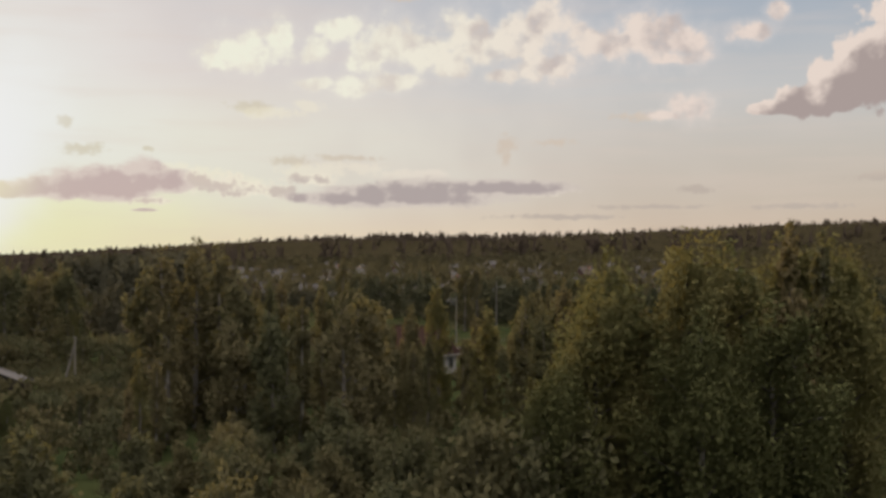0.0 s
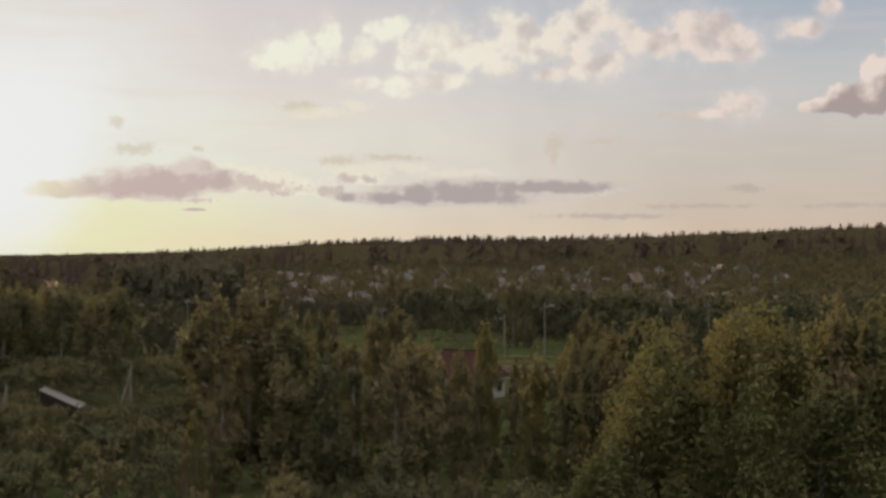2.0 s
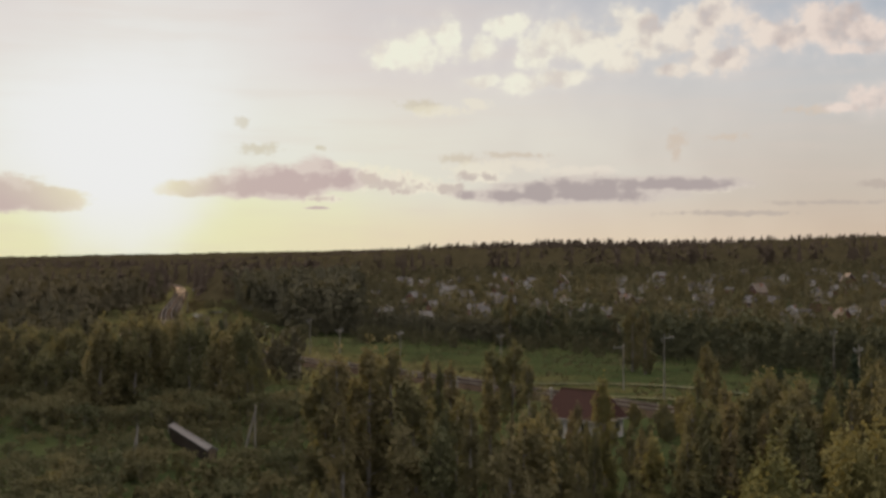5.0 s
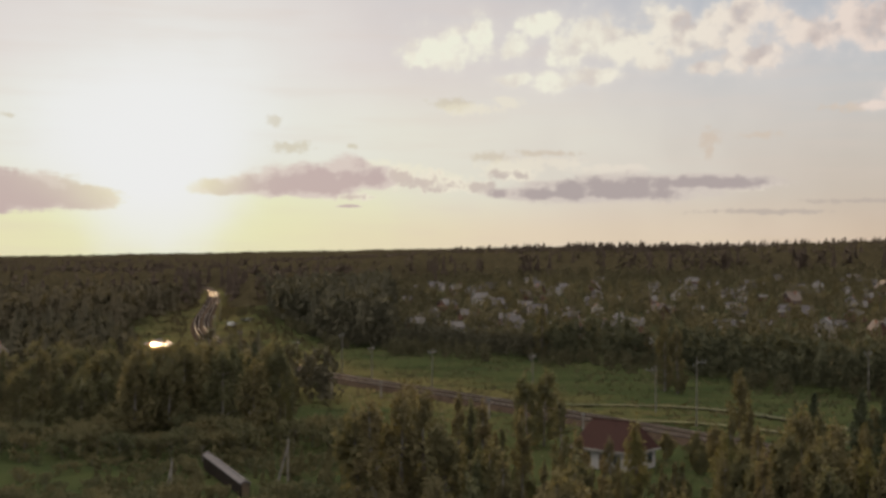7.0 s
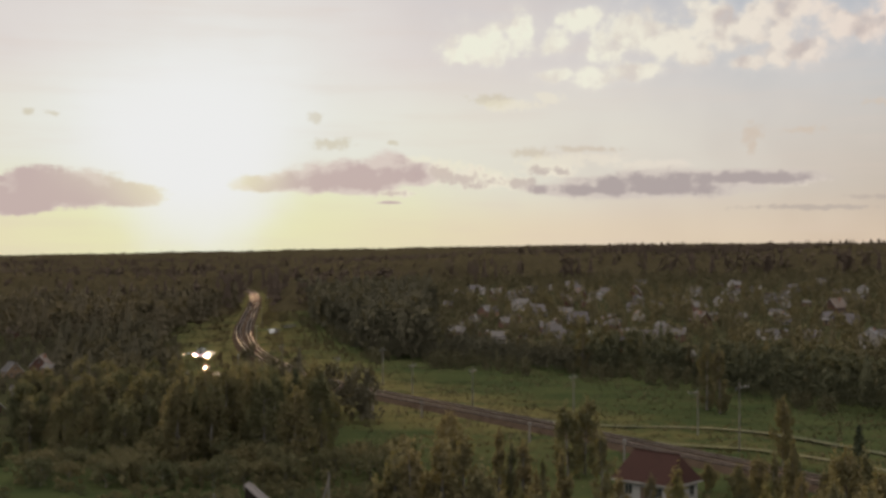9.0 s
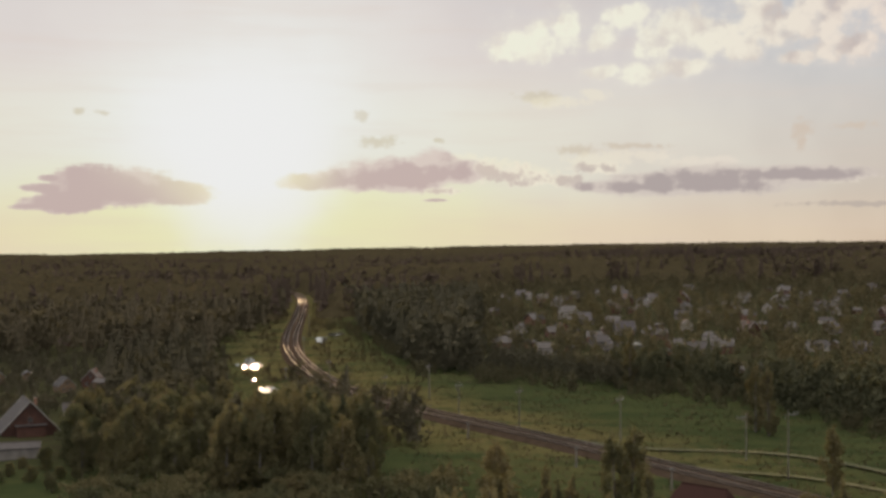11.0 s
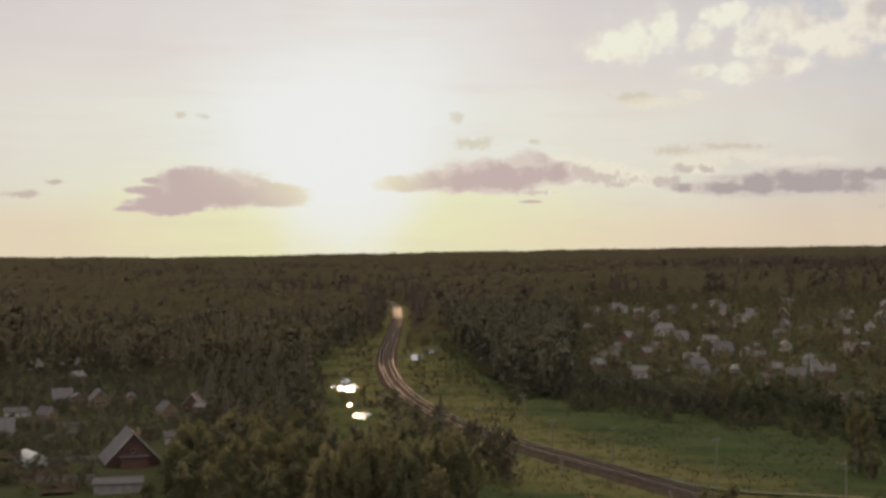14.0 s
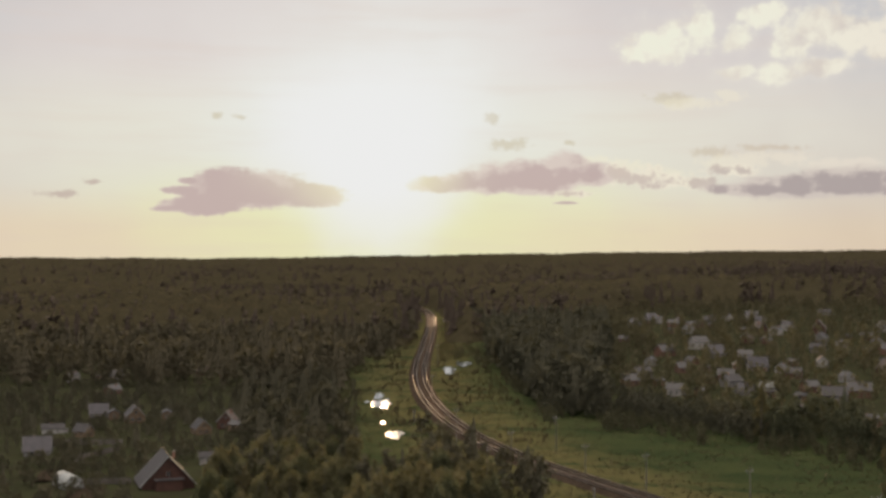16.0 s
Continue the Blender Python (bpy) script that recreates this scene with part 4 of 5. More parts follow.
stand("marsh_scrub", "low olive-brown scrub and sedge beside the ponds and the line", random_places(1500, 31, scrub_keep, -16, 4, 290, 900, 0.5, 1.7), SCRUB, 0.0, 31, 40, 1.5)


def edge_keep(x, y):
    d, side = rail_off(x, y)
    e = meadow_edge(x)
    return (side > 0) & (d > 16) & (y > e - 24) & (y < e + 6) & (np.sin(x * 0.13) + np.sin(x * 0.31 + 1) + (y - e) * 0.05 > -0.7)


stand("edge_shrubs", "ragged olive shrubs and saplings along the meadow's edge", random_places(620, 33, edge_keep, -12, 34, 180, 640, 1.2, 5.0), GARDEN, 0.05, 33, 90, 0.7)


def under_keep(x, y):
    d, side = rail_off(x, y)
    a = np.degrees(np.arctan2(x, y))
    clear_ = ((x > 18) & (x < 42) & (y > 146) & (y < 182)) | (np.abs(x + 22.2 + (y - 156.5) * 0.37) < 2.6) & (y > 141) & (y < 172)
    return (d > 9) & (side < 0) & ~clear_ & ((y < 172) | (a < -4.6)) & ((np.sin(x * 0.23 + 1) + np.cos(y * 0.17 + x * 0.06) > -0.75) | (x < -6))


stand("undergrowth", "low leafy undergrowth and saplings between the trees", random_places(1300, 12, under_keep, -14, 34, 62, 262, 1.2, 3.0), LEAF_MID, 0.0, 12, 90, 1.0)


# far woods: one rolling canopy with single tops standing out of it
def open_land(x, y):
    """0 where the far canopy must stay away, 1 well inside the woods."""
    d, side = rail_off(x.ravel(), y.ravel())
    d, side = d.reshape(x.shape), side.reshape(x.shape)
    a, r = np.degrees(np.arctan2(x, y)), np.hypot(x, y)
    start = np.interp(a, [-60, -12, -4, -2, 2, 30, 34, 60], [640, 640, 700, 780, 940, 960, 900, 700])
    return np.clip((r - start) / 60, 0, 1) * np.clip((d - 9) / 14, 0, 1)


def build_canopy():
    r_ = np.geomspace(640, 4940, 340)
    a_ = np.radians(np.arange(-44, 48, 0.26))
    R_, A_ = np.meshgrid(r_, a_, indexing="ij")
    g = np.random.RandomState(8)
    R_ = R_ * (1 + g.normal(0, 0.0016, R_.shape))
    A_ = A_ + g.normal(0, 0.0012, A_.shape)
    x, y = R_ * np.sin(A_), R_ * np.cos(A_)
    o = open_land(x, y)
    lump = g.rand(*x.shape)
    z = gz(x, y) + o * (12.0 + 6.0 * lump ** 1.3 + 2.0 * np.sin(x * 0.013 + 2 * np.sin(y * 0.007))) - (1 - o) * 1.5
    n, k = x.shape
    i, j = np.meshgrid(np.arange(n - 1), np.arange(k - 1), indexing="ij")
    a = (i * k + j).ravel()
    F = np.stack([a, a + 1, a + k + 1, a + k], 1)
    keep = o.ravel()[F].max(1) > 0.02
    ob = put("far_canopy", raw_mesh("far_canopy", np.stack([x, y, z], 2).reshape(-1, 3), F[keep], CANOPY, True))
    return tagged(ob, "rolling canopy of distant dark mixed forest", "woods", kind="stuff")


build_canopy()


def ridge_keep(x, y):
    return open_land(x, y) > 0.15


stand("forest_edge", "spruces and birches standing out of the forest edge", random_places(2600, 5, ridge_keep, -34, 36, 650, 1300, 14, 21), FOREST_DARK, 0.5, 5, 46, 0.8)
stand("ridge_spruces", "dense line of dark spruces along the ridge", random_places(1900, 15, ridge_keep, -4, 36, 1130, 1330, 11, 23), FOREST_DARK, 0.5, 15, 46, 0.75)
stand("forest_tops", "pointed tops of the far forest", random_places(2600, 6, ridge_keep, -32, 36, 1250, 3000, 17, 24), FOREST_DARK, 0.6, 6, 24, 1.0)
stand("horizon_tops", "uneven tree tops along the horizon", random_places(1500, 7, ridge_keep, -32, 36, 3000, 4900, 18, 24), FOREST_DARK, 0.5, 7, 16, 1.3)


# tussocks of tall grass
def build_tussocks():
    def keep(x, y):
        d, side = rail_off(x, y)
        wet = np.min([np.hypot((x - a) / (ra * 1.7), (y - b) / (rb * 1.7 + 6)) for a, b, ra, rb in PONDS], 0)
        return (d > 7) & (wet > 1) & (((side > 0) & (y < meadow_edge(x) + 160 * (x < -30))) | ((side < 0) & (y < 300) & (x > -60)) | ((side < 0) & (d < 42) & (y >= 300)))
    pts = random_places(12000, 9, keep, -14, 34, 110, 760, 0.2, 0.7)
    g = np.random.RandomState(10)
    c = np.array([(x, y, gz(x, y) + h * 0.35) for x, y, h, _ in pts])
    c = np.repeat(c, 3, 0) + g.normal(0, 0.6, (len(pts) * 3, 3)) * (1, 1, 0.12)
    V = leaf_quads(g, c, 0.30, 0.0)
    ob = put("tall_grass", raw_mesh("tall_grass", V, quads_of(V), GRASS))
    return tagged(ob, "rough tussocks of tall straw-green grass", "grass", kind="stuff")


build_tussocks()

# ---- railway ----
railway = tagged(put("railway", None), "double railway track on a low stone embankment curving through the trees", "railway", kind="structure")
put("ballast", sweep("ballast", RAIL, [(-4.7, -0.3), (-3.5, 0.75), (3.5, 0.75), (4.7, -0.3)], BALLAST), railway)


def rail_line(off):
    t = np.gradient(RAIL, axis=0)
    t /= np.hypot(t[:, 0], t[:, 1])[:, None]
    return RAIL + np.stack([-t[:, 1], t[:, 0]], 1) * off


for c in (-2.05, 2.05):
    for s in (-0.76, 0.76):
        prof = [(-0.07, 0.86), (-0.012, 0.88), (-0.012, 0.99), (-0.037, 1.0), (-0.037, 1.04), (0.037, 1.04), (0.037, 1.0), (0.012, 0.99), (0.012, 0.88), (0.07, 0.86)]
        put("rail", sweep("rail", rail_line(c + s), prof, RAIL_STEEL), railway, None, "polished steel rail")


def build_sleepers(c):
    line = rail_line(c)
    run = np.concatenate([[0], np.cumsum(np.hypot(*np.diff(line, axis=0).T))])
    at = np.arange(700, run[-1] - 1, 0.62)
    x, y = np.interp(at, run, line[:, 0]), np.interp(at, run, line[:, 1])
    tx, ty = np.gradient(x), np.gradient(y)
    ln = np.hypot(tx, ty)
    tx, ty = tx / ln, ty / ln
    V = []
    for u, w, h in [(-.14, -1.35, .70), (.14, -1.35, .70), (.14, 1.35, .70), (-.14, 1.35, .70), (-.11, -1.33, .87), (.11, -1.33, .87), (.11, 1.33, .87), (-.11, 1.33, .87)]:
        V.append(np.stack([x + tx * u - ty * w, y + ty * u + tx * w, gz(x, y) + h], 1))
    V = np.stack(V, 1).reshape(-1, 3)
    f = np.array([[4, 5, 6, 7], [0, 1, 5, 4], [1, 2, 6, 5], [2, 3, 7, 6], [3, 0, 4, 7]])
    F = (np.arange(len(at))[:, None, None] * 8 + f[None]).reshape(-1, 4)
    ob = put("sleepers", raw_mesh("sleepers", V, F, SLEEPER), railway)
    return tagged(ob, "row of grey concrete sleepers", kind="stuff")


build_sleepers(-2.05)
build_sleepers(2.05)

# field tracks
def field_track(pts, w, label):
    ob = put("field_track", sweep("field_track", smooth_line(pts, 4.0), [(-w, 0.30), (-w * 0.5, 0.34), (0, 0.36), (w * 0.5, 0.34), (w, 0.30)], SAND))
    return tagged(ob, label, "track", kind="structure")


field_track([(8, 262), (22, 244), (34, 236), (46.6, 237), (57, 234), (65.5, 226), (71, 214), (82, 192), (100, 160)], 1.0, "worn pale-green field track through the meadow")
field_track([(30, 226), (37.5, 217), (44, 213), (51.5, 211), (59, 207), (70, 190), (92, 150)], 0.8, "worn pale-green field track beside the railway")

# ---- poles ----


def power_pole(x, y, h, turn, brace=0.0, side=0.0):
    """A pole with a cross-arm and three insulators; brace: spread of a second leg."""
    thing = tagged(put("power_pole", None, None, spot(x, y, turn)), "grey power-line pole with a cross-arm and white insulators", "pole", "power-line poles")
    bm = bmesh.new()
    rod(bm, (0, 0, -0.5), (0, 0, h), 0.12, 0.075, 10)
    part("shaft", bm, CONCRETE, thing)
    if brace:
        bm = bmesh.new()
        rod(bm, (brace, 0.3, -0.5), (0.12, 0.05, h * 0.93), 0.16, 0.10, 10)
        part("brace", bm, CONCRETE, thing)
    if brace:
        return tagged(thing, "two-legged weathered pole without wires")
    bm = bmesh.new()
    box(bm, side, 0.15, h - 0.9, 1.9, 0.10, 0.12)
    box(bm, -0.5, 0.12, h - 1.3, 0.06, 0.06, 0.9, Matrix.Identity(4))
    part("cross_arm", bm, STEEL, thing)
    for dx, dz in ((side - 0.85, -0.72), (side + 0.25, -0.72), (side + 0.85, -0.72)):
        bm = bmesh.new()
        rod(bm, (dx, 0.15, h + dz - 0.12), (dx, 0.15, h + dz + 0.10), 0.075, 0.06, 8)
        rod(bm, (dx, 0.15, h + dz + 0.10), (dx, 0.15, h + dz + 0.24), 0.07, 0.05, 8)
        part("insulator", bm, PORCELAIN, thing, "white porcelain insulator")
    return thing


for x, y, h, turn, br, *side in [(49.2, 226, 9.0, 0.2, 0, -0.9), (52.5, 208, 12.0, 0.2, 0, 0.9), (98, 246, 10.5, 0.4, 0), (77.5, 184, 11.5, 0.4, 0), (-42, 331, 9.6, 0.9, 0), (-23.5, 291, 9.6, 0.7, 0),
                          (8, 262, 9.6, 0.6, 0), (-5.3, 273, 9.6, 0.7, 0), (-14, 320, 9.6, 0.8, 0), (28, 245, 10.0, 0.6, 0), (-62, 420, 9.6, 1.1, 0), (-80, 560, 9.6, 1.1, 0),
                          (-13.6, 151, 6.6, 0.1, -1.6), (-27.2, 146, 4.8, 0.1, -0.9)]:
    power_pole(x, y, h, turn, br, *side)


def rail_post(x, y):
    thing = tagged(put("trackside_post", None, None, spot(x, y)), "short pale concrete post beside the railway", "post", "trackside posts")
    bm = bmesh.new()
    rod(bm, (0, 0, -0.4), (0, 0, 3.2), 0.20, 0.15, 8)
    part("shaft", bm, CONCRETE, thing)
    bm = bmesh.new()
    box(bm, 0, 0, 3.35, 0.5, 0.35, 0.5)
    part("box", bm, STEEL, thing)
    return thing


for x, y in [(-13.7, 262), (-3, 251), (17, 219), (31, 198), (-30, 297), (-60, 368)]:
    rail_post(x, y)

# ---- houses ----
HOUSE_WHITE = surface("whitewashed_wall", (0.32, 0.305, 0.295), (0.42, 0.405, 0.39), 0.6, 0.85)


def gable_house(name, label, w, l, h, rise, wall, roof, chimney=True, over=0.45, category="house", group="", porch=False, wins=2, trimmed=False):
    """A gabled house, its front gable towards -y, at the origin."""
    thing = tagged(put(name, None), label, category, group)
    bm = bmesh.new()
    hw, hl = w / 2, l / 2
    ring = [[bm.verts.new((x, y, z)) for x, z in ((-hw, -0.4), (hw, -0.4), (hw, h), (0, h + rise), (-hw, h))] for y in (-hl, hl)]
    bm.faces.new(ring[0])
    bm.faces.new(ring[1][::-1])
    for i in range(5):
        j = (i + 1) % 5
        bm.faces.new((ring[0][j], ring[0][i], ring[1][i], ring[1][j]))
    body = part("wall", bm, wall, thing)
    slope = math.atan2(rise, hw)
    run = math.hypot(hw, rise) + over
    for s in (-1, 1):
        bm = bmesh.new()
        m = Matrix.Translation((0, 0, h + rise + 0.06)) @ Matrix.Rotation(s * slope, 4, "Y")
        box(bm, s * run / 2, 0, 0.0, run, l + 2 * over, 0.12, m)
        r = part("roof_slope", bm, roof, thing)
        for y in (-hl - over - 0.03, hl + over + 0.03):
            bm = bmesh.new()
            box(bm, s * run / 2, y, -0.02, run, 0.05, 0.22, m)
            part("bargeboard", bm, TRIM if trimmed else roof, r)
    bm = bmesh.new()
    rod(bm, (0, -hl - over, h + rise + 0.13), (0, hl + over, h + rise + 0.13), 0.10, 0.10, 6)
    part("ridge_cap", bm, roof, thing)
    if chimney:
        bm = bmesh.new()
        box(bm, hw * 0.35, hl * 0.25, h + rise * 0.8 + 0.4, 0.55, 0.55, 1.5)
        c = part("chimney", bm, BRICK, thing, "brick chimney")
        bm = bmesh.new()
        box(bm, hw * 0.35, hl * 0.25, h + rise * 0.8 + 1.2, 0.72, 0.72, 0.12)
        part("chimney_cap", bm, CONCRETE, c)

    def window(x, y, z, ww, wh, along):
        bm = bmesh.new()
        t = 0.07
        sx, sy = (1, 0) if along else (0, 1)
        for a, b, ca, cb in ((-ww / 2, 0, t, wh + t), (ww / 2, 0, t, wh + t), (0, -wh / 2, ww + t, t), (0, wh / 2, ww + t, t), (0, 0, 0.04, wh)):
            box(bm, x + a * sx, y + a * sy, z + b, ca if along else 0.09, 0.09 if along else ca, cb)
        f = part("window", bm, TRIM, body)
        bm = bmesh.new()
        box(bm, x, y, z, ww if along else 0.03, 0.03 if along else ww, wh)
        part("pane", bm, GLASS, f)

    for k in range(wins):
        u = (k + 0.5) / wins - 0.5
        window(u * w * 0.8, -hl - 0.03, h * 0.55, 0.95, 1.15, True)
        window(hw + 0.03, u * l * 0.8, h * 0.55, 0.95, 1.15, False)
        window(-hw - 0.03, u * l * 0.8, h * 0.55, 0.95, 1.15, False)
    if rise > 2.0:
        window(0, -hl - 0.03, h + rise * 0.35, 0.8, 0.9, True)
    bm = bmesh.new()
    box(bm, hw * 0.05, -hl - 0.03, 1.0, 0.9, 0.08, 2.0)
    part("door", bm, DOOR, thing)
    if porch:
        bm = bmesh.new()
        box(bm, 0, -hl - 1.1, 1.15, w * 0.5, 2.2, 2.3)
        p = part("porch", bm, wall, thing)
        bm = bmesh.new()
        box(bm, 0, -hl - 1.2, 2.45, w * 0.56, 2.6, 0.12, Matrix.Rotation(0.0, 4, "X"))
        part("porch_roof", bm, roof, p)
    return thing


LILAC_ROOF = surface("lilac_grey_roof", (0.075, 0.068, 0.076), (0.12, 0.11, 0.118), 0.6, 0.6, 0.0, 0.15, spec=0.2)
VARIANTS = [
    ("white cottage with a grey slate gable roof", 7, 8, 3.0, 2.6, LIGHT_WALL, SLATE_ROOF, True, False),
    ("pale two-storey house with a zinc roof", 8, 9, 4.6, 3.0, WHITE_WALL, ZINC_ROOF, True, True),
    ("brown wooden cottage with a grey roof", 6.5, 7.5, 2.8, 3.2, BROWN_WALL, SLATE_ROOF, False, False),
    ("brick house with a pale metal roof", 8.5, 10, 3.6, 3.4, BRICK_WALL, ZINC_ROOF, True, False),
    ("red-brown dacha with a brown mansard roof", 6.5, 7, 3.2, 3.6, RED_WALL, BROWN_ROOF, True, False),
    ("long pale house with a low slate roof", 7.5, 12, 3.2, 2.2, WHITE_WALL, SLATE_ROOF, True, True),
]
VARIANTS.append(("low house under a steep lilac-grey metal roof", 7.4, 8.6, 1.9, 4.3, LIGHT_WALL, LILAC_ROOF, True, False))
PROTO = [gable_house("village_house", lab, w, l, h, r, wa, ro, ch, group="village houses", porch=po, trimmed=True) for lab, w, l, h, r, wa, ro, ch, po in VARIANTS]
SHED = gable_house("garden_shed", "small grey garden shed with a metal roof", 3.2, 4.2, 2.2, 0.9, BROWN_WALL, ZINC_ROOF, False, 0.25, "shed", "garden sheds", False, 1)
random.seed(5)
used = set()
# western houses: kind, turn, size
WEST_KIND = {(-145, 290): (6, 2.02, 1.0), (-160, 362): (6, 2.0, 0.85), (-158, 326): (5, 2.0, 0.7), (-144, 352): (2, 0.5, 0.85), (-147, 322): (2, 1.2, 0.7), (-116, 332): (2, 0.6, 0.85),
             (-112, 344): (4, 0.1, 0.85), (-97, 286): (5, 1.9, 0.75), (-150, 262): (5, 1.5, 0.9)}
for idx, (x, y, side_, wide_) in enumerate(VILLAGE + [(x, y, "", 0) for x, y in VILLAGE_WEST]):
    if side_:
        k = random.choice((0, 1, 3, 5, 6) if side_ == "R" else (0, 1, 1, 3, 4))
        turn = -math.atan2(x, y) + (1.57 if side_ == "R" else random.choice((0, 3.14))) + random.uniform(-0.75, 0.75)
        size = min(1.2, max(0.72, wide_ / (VARIANTS[k][2] + 0.9 if side_ == "R" else VARIANTS[k][1] + 0.9)))
    else:
        k, turn, size = WEST_KIND.get((x, y), (random.randrange(6), random.choice((0, 1.57, 0.35, -0.4, 1.2)), 0.7))
    m = spot(x, y, turn, size)
    if k not in used:
        used.add(k)
        PROTO[k].matrix_basis = m
    else:
        copy_thing(PROTO[k], m)
    if idx % 2 == 0:
        sx, sy = x + random.uniform(7, 12) * random.choice((-1, 1)), y + random.uniform(-6, 10)
        if "shed" not in used:
            used.add("shed")
            SHED.matrix_basis = spot(sx, sy, random.uniform(0, 3))
        else:
            copy_thing(SHED, spot(sx, sy, random.uniform(0, 3)))

# the tall gabled house in the western gardens
tall_house = gable_house("gabled_house", "tall dark red-brown house with a steep pale-edged gable roof", 11.5, 10, 1.3, 6.1, RED_WALL, SLATE_ROOF, True, 0.7, "house", "", True, 2, True)
tall_house.matrix_basis = spot(-98.2, 256.5, 0.50)

# the red-roofed house close to the railway


def hip_house(name, label, w, l, h, rise, ridge, wall, roof, over):
    """A house under a four-sided roof, centred on the origin; ridge: length along x."""
    thing = tagged(put(name, None), label, "house")
    bm = bmesh.new()
    box(bm, 0, 0, h / 2 - 0.2, w, l, h + 0.4)
    body = part("wall", bm, wall, thing)
    bm = bmesh.new()
    hw, hl = w / 2 + over, l / 2 + over
    low_ = [bm.verts.new((x, y, h - 0.12)) for x, y in ((-hw, -hl), (hw, -hl), (hw, hl), (-hw, hl))]
    edge = [bm.verts.new((v.co.x, v.co.y, h + 0.06)) for v in low_]
    r0, r1 = bm.verts.new((-ridge / 2, 0, h + rise)), bm.verts.new((ridge / 2, 0, h + rise))
    bm.faces.new(low_[::-1])
    for i in range(4):
        bm.faces.new((low_[i], low_[(i + 1) % 4], edge[(i + 1) % 4], edge[i]))
    for f in ((edge[0], edge[1], r1, r0), (edge[1], edge[2], r1), (edge[2], edge[3], r0, r1), (edge[3], edge[0], r0)):
        bm.faces.new(f)
    top = part("roof", bm, roof, thing)
    for x, y, sx, sy in ((0, -hl - 0.02, 2 * hw, 0.05), (0, hl + 0.02, 2 * hw, 0.05), (-hw - 0.02, 0, 0.05, 2 * hl), (hw + 0.02, 0, 0.05, 2 * hl)):
        bm = bmesh.new()
        box(bm, x, y, h - 0.05, sx, sy, 0.22)
        part("fascia", bm, TRIM, top, "pale eaves board")
    bm = bmesh.new()
    rod(bm, (-ridge / 2, 0, h + rise), (ridge / 2, 0, h + rise), 0.12, 0.12, 6)
    part("ridge_cap", bm, roof, top)
    for side in range(4):
        for u in (-0.27, 0.27):
            x, y = [(u * w, -l / 2 - 0.02), (w / 2 + 0.02, u * l), (u * w, l / 2 + 0.02), (-w / 2 - 0.02, u * l)][side]
            along = side % 2 == 0
            f = None
            bm = bmesh.new()
            for a, b, ca, cb in ((-0.6, 0, 0.08, 1.4), (0.6, 0, 0.08, 1.4), (0, -0.7, 1.28, 0.08), (0, 0.7, 1.28, 0.08), (0, 0, 0.05, 1.4)):
                box(bm, x + (a if along else 0), y + (0 if along else a), 1.45 + b, ca if along else 0.1, 0.1 if along else ca, cb)
            f = part("window", bm, TRIM, body)
            bm = bmesh.new()
            box(bm, x, y, 1.45, 1.15 if along else 0.03, 0.03 if along else 1.15, 1.35)
            part("pane", bm, GLASS, f)
    bm = bmesh.new()
    box(bm, 0, -l / 2 - 0.03, 1.0, 0.95, 0.08, 2.05)
    part("door", bm, DOOR, thing)
    return thing


red_house = hip_house("red_roofed_house", "white-walled house with a wide dark red hipped roof", 9.0, 6.6, 2.65, 3.8, 7.4, HOUSE_WHITE, RED_ROOF, 0.55)
red_house.matrix_basis = spot(30.8, 167.6, -0.76)
# the long barn
barn = gable_house("long_shed", "long narrow dark woodshed with a pale grey sheet roof", 1.1, 23.0, 1.8, 0.3, DARK_WOOD, BARN_ROOF, False, 0.15, "shed", "", False, 0)
barn.matrix_basis = spot(-22.2, 156.5, 0.35)


# an arched greenhouse in the western gardens
def greenhouse(x, y, turn, size=1.0):
    thing = tagged(put("greenhouse", None, None, spot(x, y, turn, size)), "small arched greenhouse with pale film and white hoops", "greenhouse")
    r, l = 1.6, 6.0
    for k, yy in enumerate((-3.0, -1.0, 1.0, 3.0)):
        bm = bmesh.new()
        pts = [(math.cos(a) * r, yy, math.sin(a) * r * 1.35) for a in np.linspace(0, math.pi, 13)]
        for a, b in zip(pts, pts[1:]):
            rod(bm, a, b, 0.06, 0.06, 5)
        part("hoop", bm, TRIM, thing, "white hoop")
    bm = bmesh.new()
    rows_ = [[bm.verts.new((math.cos(a) * rr, yy, math.sin(a) * rr * 1.35)) for a in np.linspace(0, math.pi, 17)] for rr, yy in ((r, -l / 2), (r, l / 2), (r - 0.03, l / 2), (r - 0.03, -l / 2))]
    for p, q in zip(rows_, rows_[1:] + rows_[:1]):
        for i in range(16):
            bm.faces.new((p[i], p[i + 1], q[i + 1], q[i]))
    part("film", bm, FILM, thing, smooth=True)
    for yy in (-l / 2 + 0.05, l / 2 - 0.05):
        bm = bmesh.new()
        made = bm.faces.new([bm.verts.new((math.cos(a) * (r - 0.05), yy, math.sin(a) * (r - 0.05) * 1.35)) for a in np.linspace(0, math.pi, 13)])
        deep = bmesh.ops.extrude_face_region(bm, geom=[made])["geom"]
        bmesh.ops.translate(bm, vec=(0, 0.03, 0), verts=[v for v in deep if isinstance(v, bmesh.types.BMVert)])
        part("end_panel", bm, FILM, thing)
    return thing


FILM = surface("greenhouse_film", (0.34, 0.35, 0.34), (0.44, 0.44, 0.43), 1.0, 0.3, bump=0.1)
greenhouse(-118.5, 251, 0.75, 1.4)
greenhouse(-146.5, 356.5, 0.3, 1.25)
greenhouse(59, 470, 1.4)

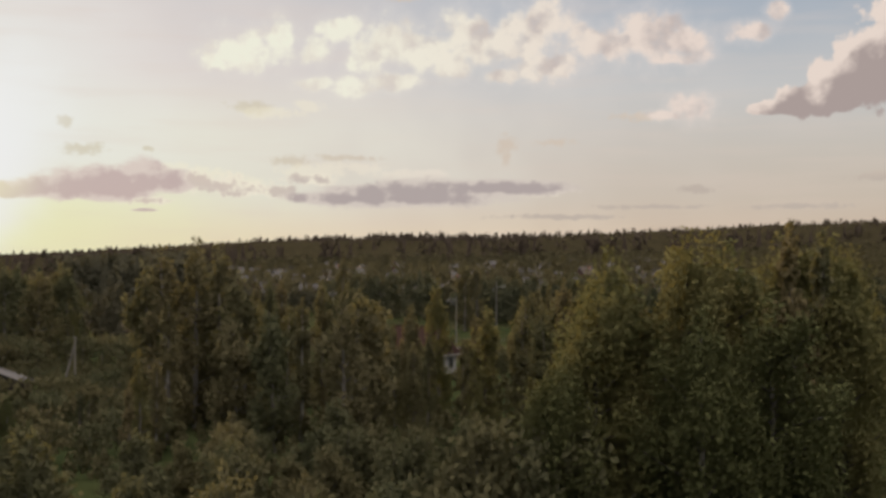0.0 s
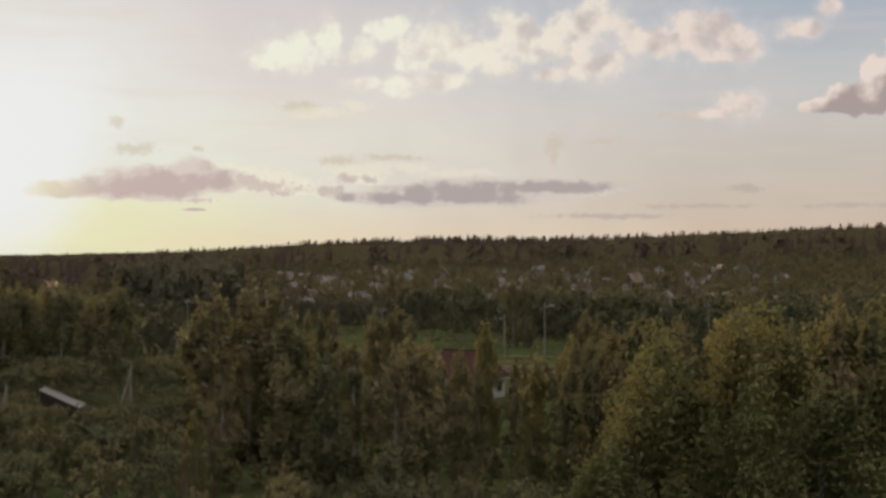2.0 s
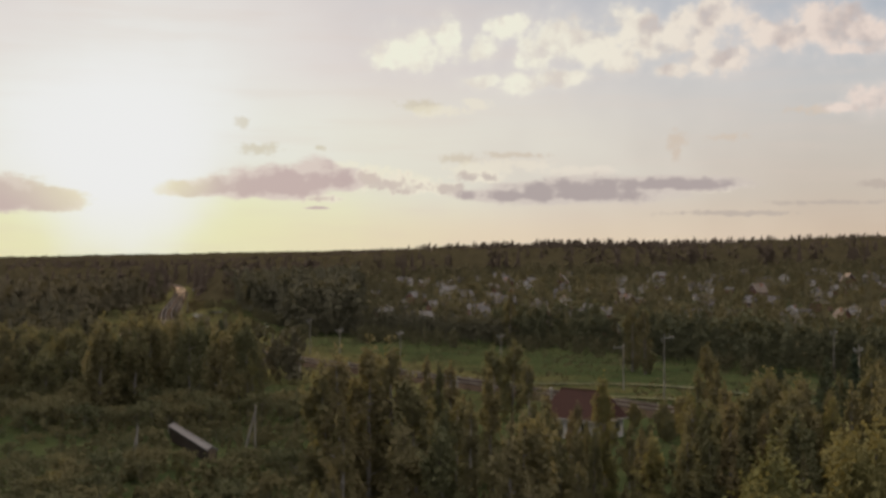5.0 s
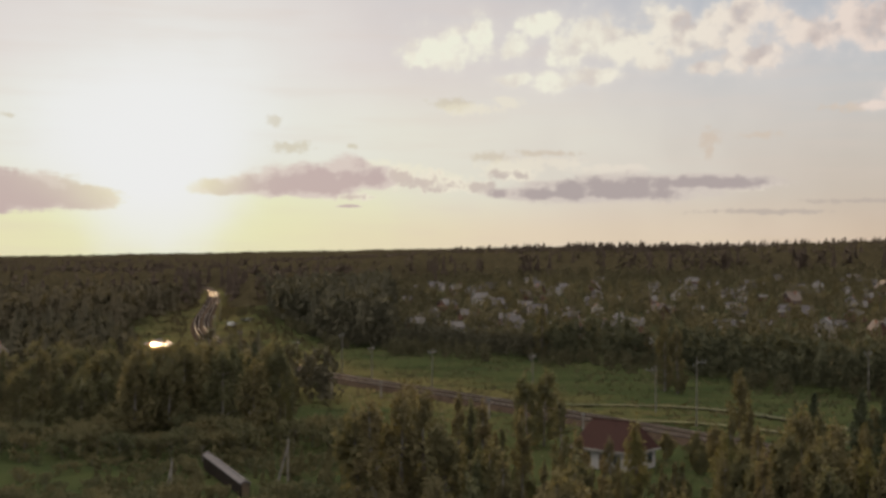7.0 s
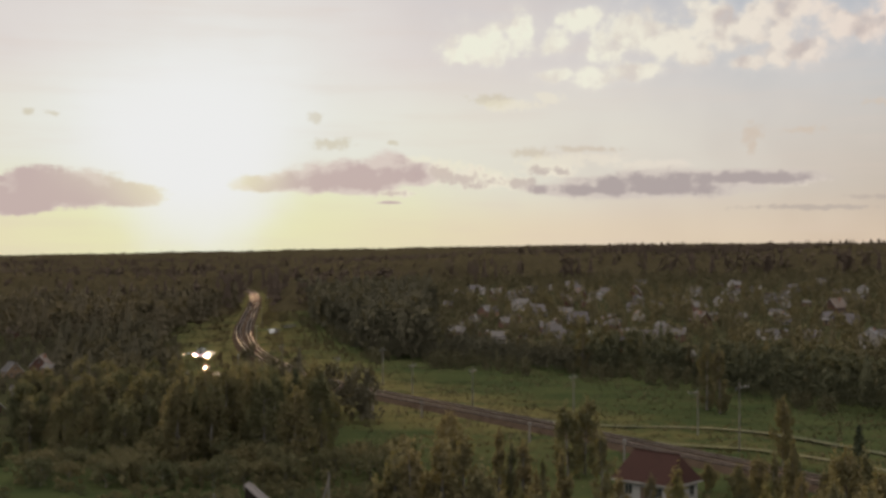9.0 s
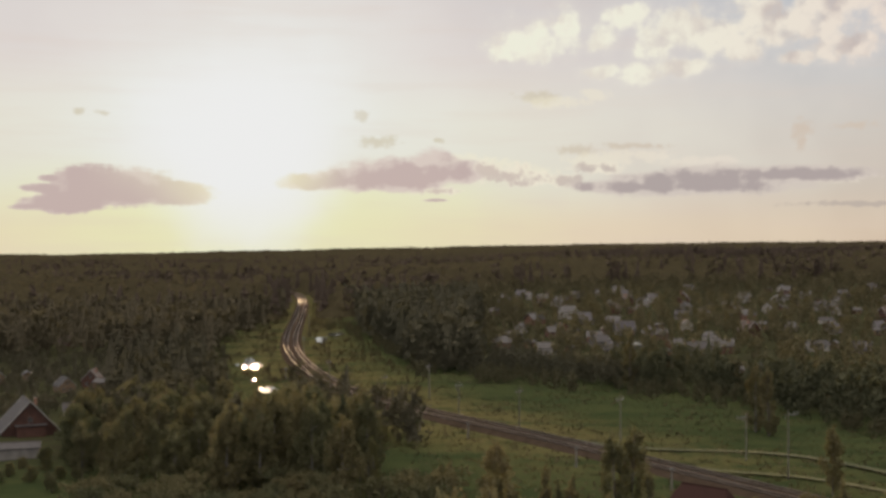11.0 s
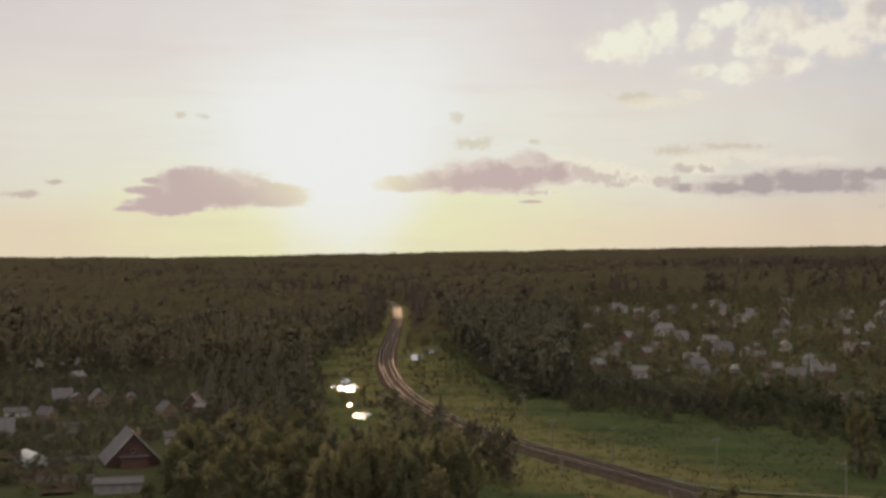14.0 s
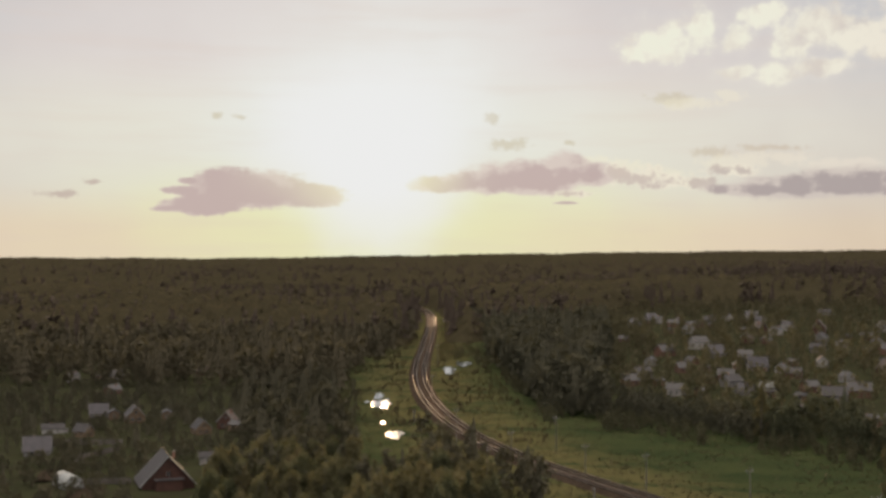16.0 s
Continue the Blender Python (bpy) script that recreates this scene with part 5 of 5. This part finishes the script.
# a small equipment hut by the far curve
hut = gable_house("trackside_hut", "small pale metal equipment hut beside the railway", 2.4, 3.0, 2.3, 0.5, LIGHT_WALL, ZINC_ROOF, False, 0.2, "hut", "", False, 0)
hut.matrix_basis = spot(-121, 885, 0.2)


# board fences, a low garage and a dug plot in the western gardens
FENCE_WOOD = surface("weathered_fence_boards", (0.13, 0.11, 0.10), (0.22, 0.195, 0.175), 0.9, 0.9, spec=0.1)
SOIL = surface("dug_soil", (0.036, 0.027, 0.020), (0.070, 0.052, 0.038), 0.5, 1.0, bump=1.0, fine=4.0, spec=0.0)


def board_fence(a, b, h=1.5):
    """A fence of upright boards on two rails between posts."""
    a, b = Vector((*a, 0)), Vector((*b, 0))
    long_way = (b - a).length
    turn = math.atan2(b.y - a.y, b.x - a.x)
    thing = tagged(put("board_fence", None, None, spot(a.x, a.y, turn)), "weathered grey board fence round a garden", "fence", "garden fences")
    bm = bmesh.new()
    box(bm, 0, 0, h / 2, 0.115, 0.022, h)
    board = part("board", bm, FENCE_WOOD, thing)
    board.location = (0.06, -0.05, 0.08)
    for i in range(1, int(long_way / 0.14)):
        put("board", board.data, thing, Matrix.Translation((0.06 + i * 0.14, -0.05, 0.08 + 0.03 * math.sin(i * 1.7))))
    n = max(2, round(long_way / 2.4))
    bm = bmesh.new()
    box(bm, 0, 0.04, h / 2 - 0.1, 0.1, 0.1, h + 0.3)
    post = part("post", bm, FENCE_WOOD, thing)
    for i in range(1, n + 1):
        put("post", post.data, thing, Matrix.Translation((long_way * i / n, 0, 0)))
    for z in (0.4, h - 0.25):
        bm = bmesh.new()
        box(bm, long_way / 2, -0.02, z, long_way, 0.04, 0.09)
        part("fence_rail", bm, FENCE_WOOD, thing)
    return thing


board_fence((-116.5, 252.8), (-106.0, 256.0))
board_fence((-108.0, 230.5), (-97.0, 234.6))
board_fence((-148.0, 306.0), (-130.0, 309.0))
board_fence((-131.0, 281.0), (-127.0, 300.0))
garage = gable_house("garage", "low grey garage with a sheet-metal roof", 6.0, 9.0, 2.2, 0.7, LIGHT_WALL, SLATE_ROOF, False, 0.25, "garage", "", False, 0)
garage.matrix_basis = spot(-88.5, 224.5, 1.9)


def dug_plot(x, y, w, l, turn):
    n = 9
    u, v = np.meshgrid(np.linspace(-w / 2, w / 2, n), np.linspace(-l / 2, l / 2, 4 * n), indexing="ij")
    px, py = x + u * math.cos(turn) - v * math.sin(turn), y + u * math.sin(turn) + v * math.cos(turn)
    z = gz(px, py) + 0.42 + 0.10 * np.sin(v * 5.2)
    z[0, :] -= 0.5
    z[-1, :] -= 0.5
    i, j = np.meshgrid(np.arange(n - 1), np.arange(4 * n - 1), indexing="ij")
    a = (i * 4 * n + j).ravel()
    ob = put("vegetable_plot", raw_mesh("vegetable_plot", np.stack([px, py, z], 2).reshape(-1, 3), np.stack([a, a + 4 * n, a + 4 * n + 1, a + 1], 1), SOIL, True))
    return tagged(ob, "dug brown vegetable plot in ridges", "garden plot", kind="structure")


dug_plot(-111.0, 243.0, 9.0, 15.0, 0.35)
dug_plot(-127.0, 262.0, 8.0, 14.0, 0.35)
dug_plot(-101.0, 226.0, 7.0, 12.0, 0.35)
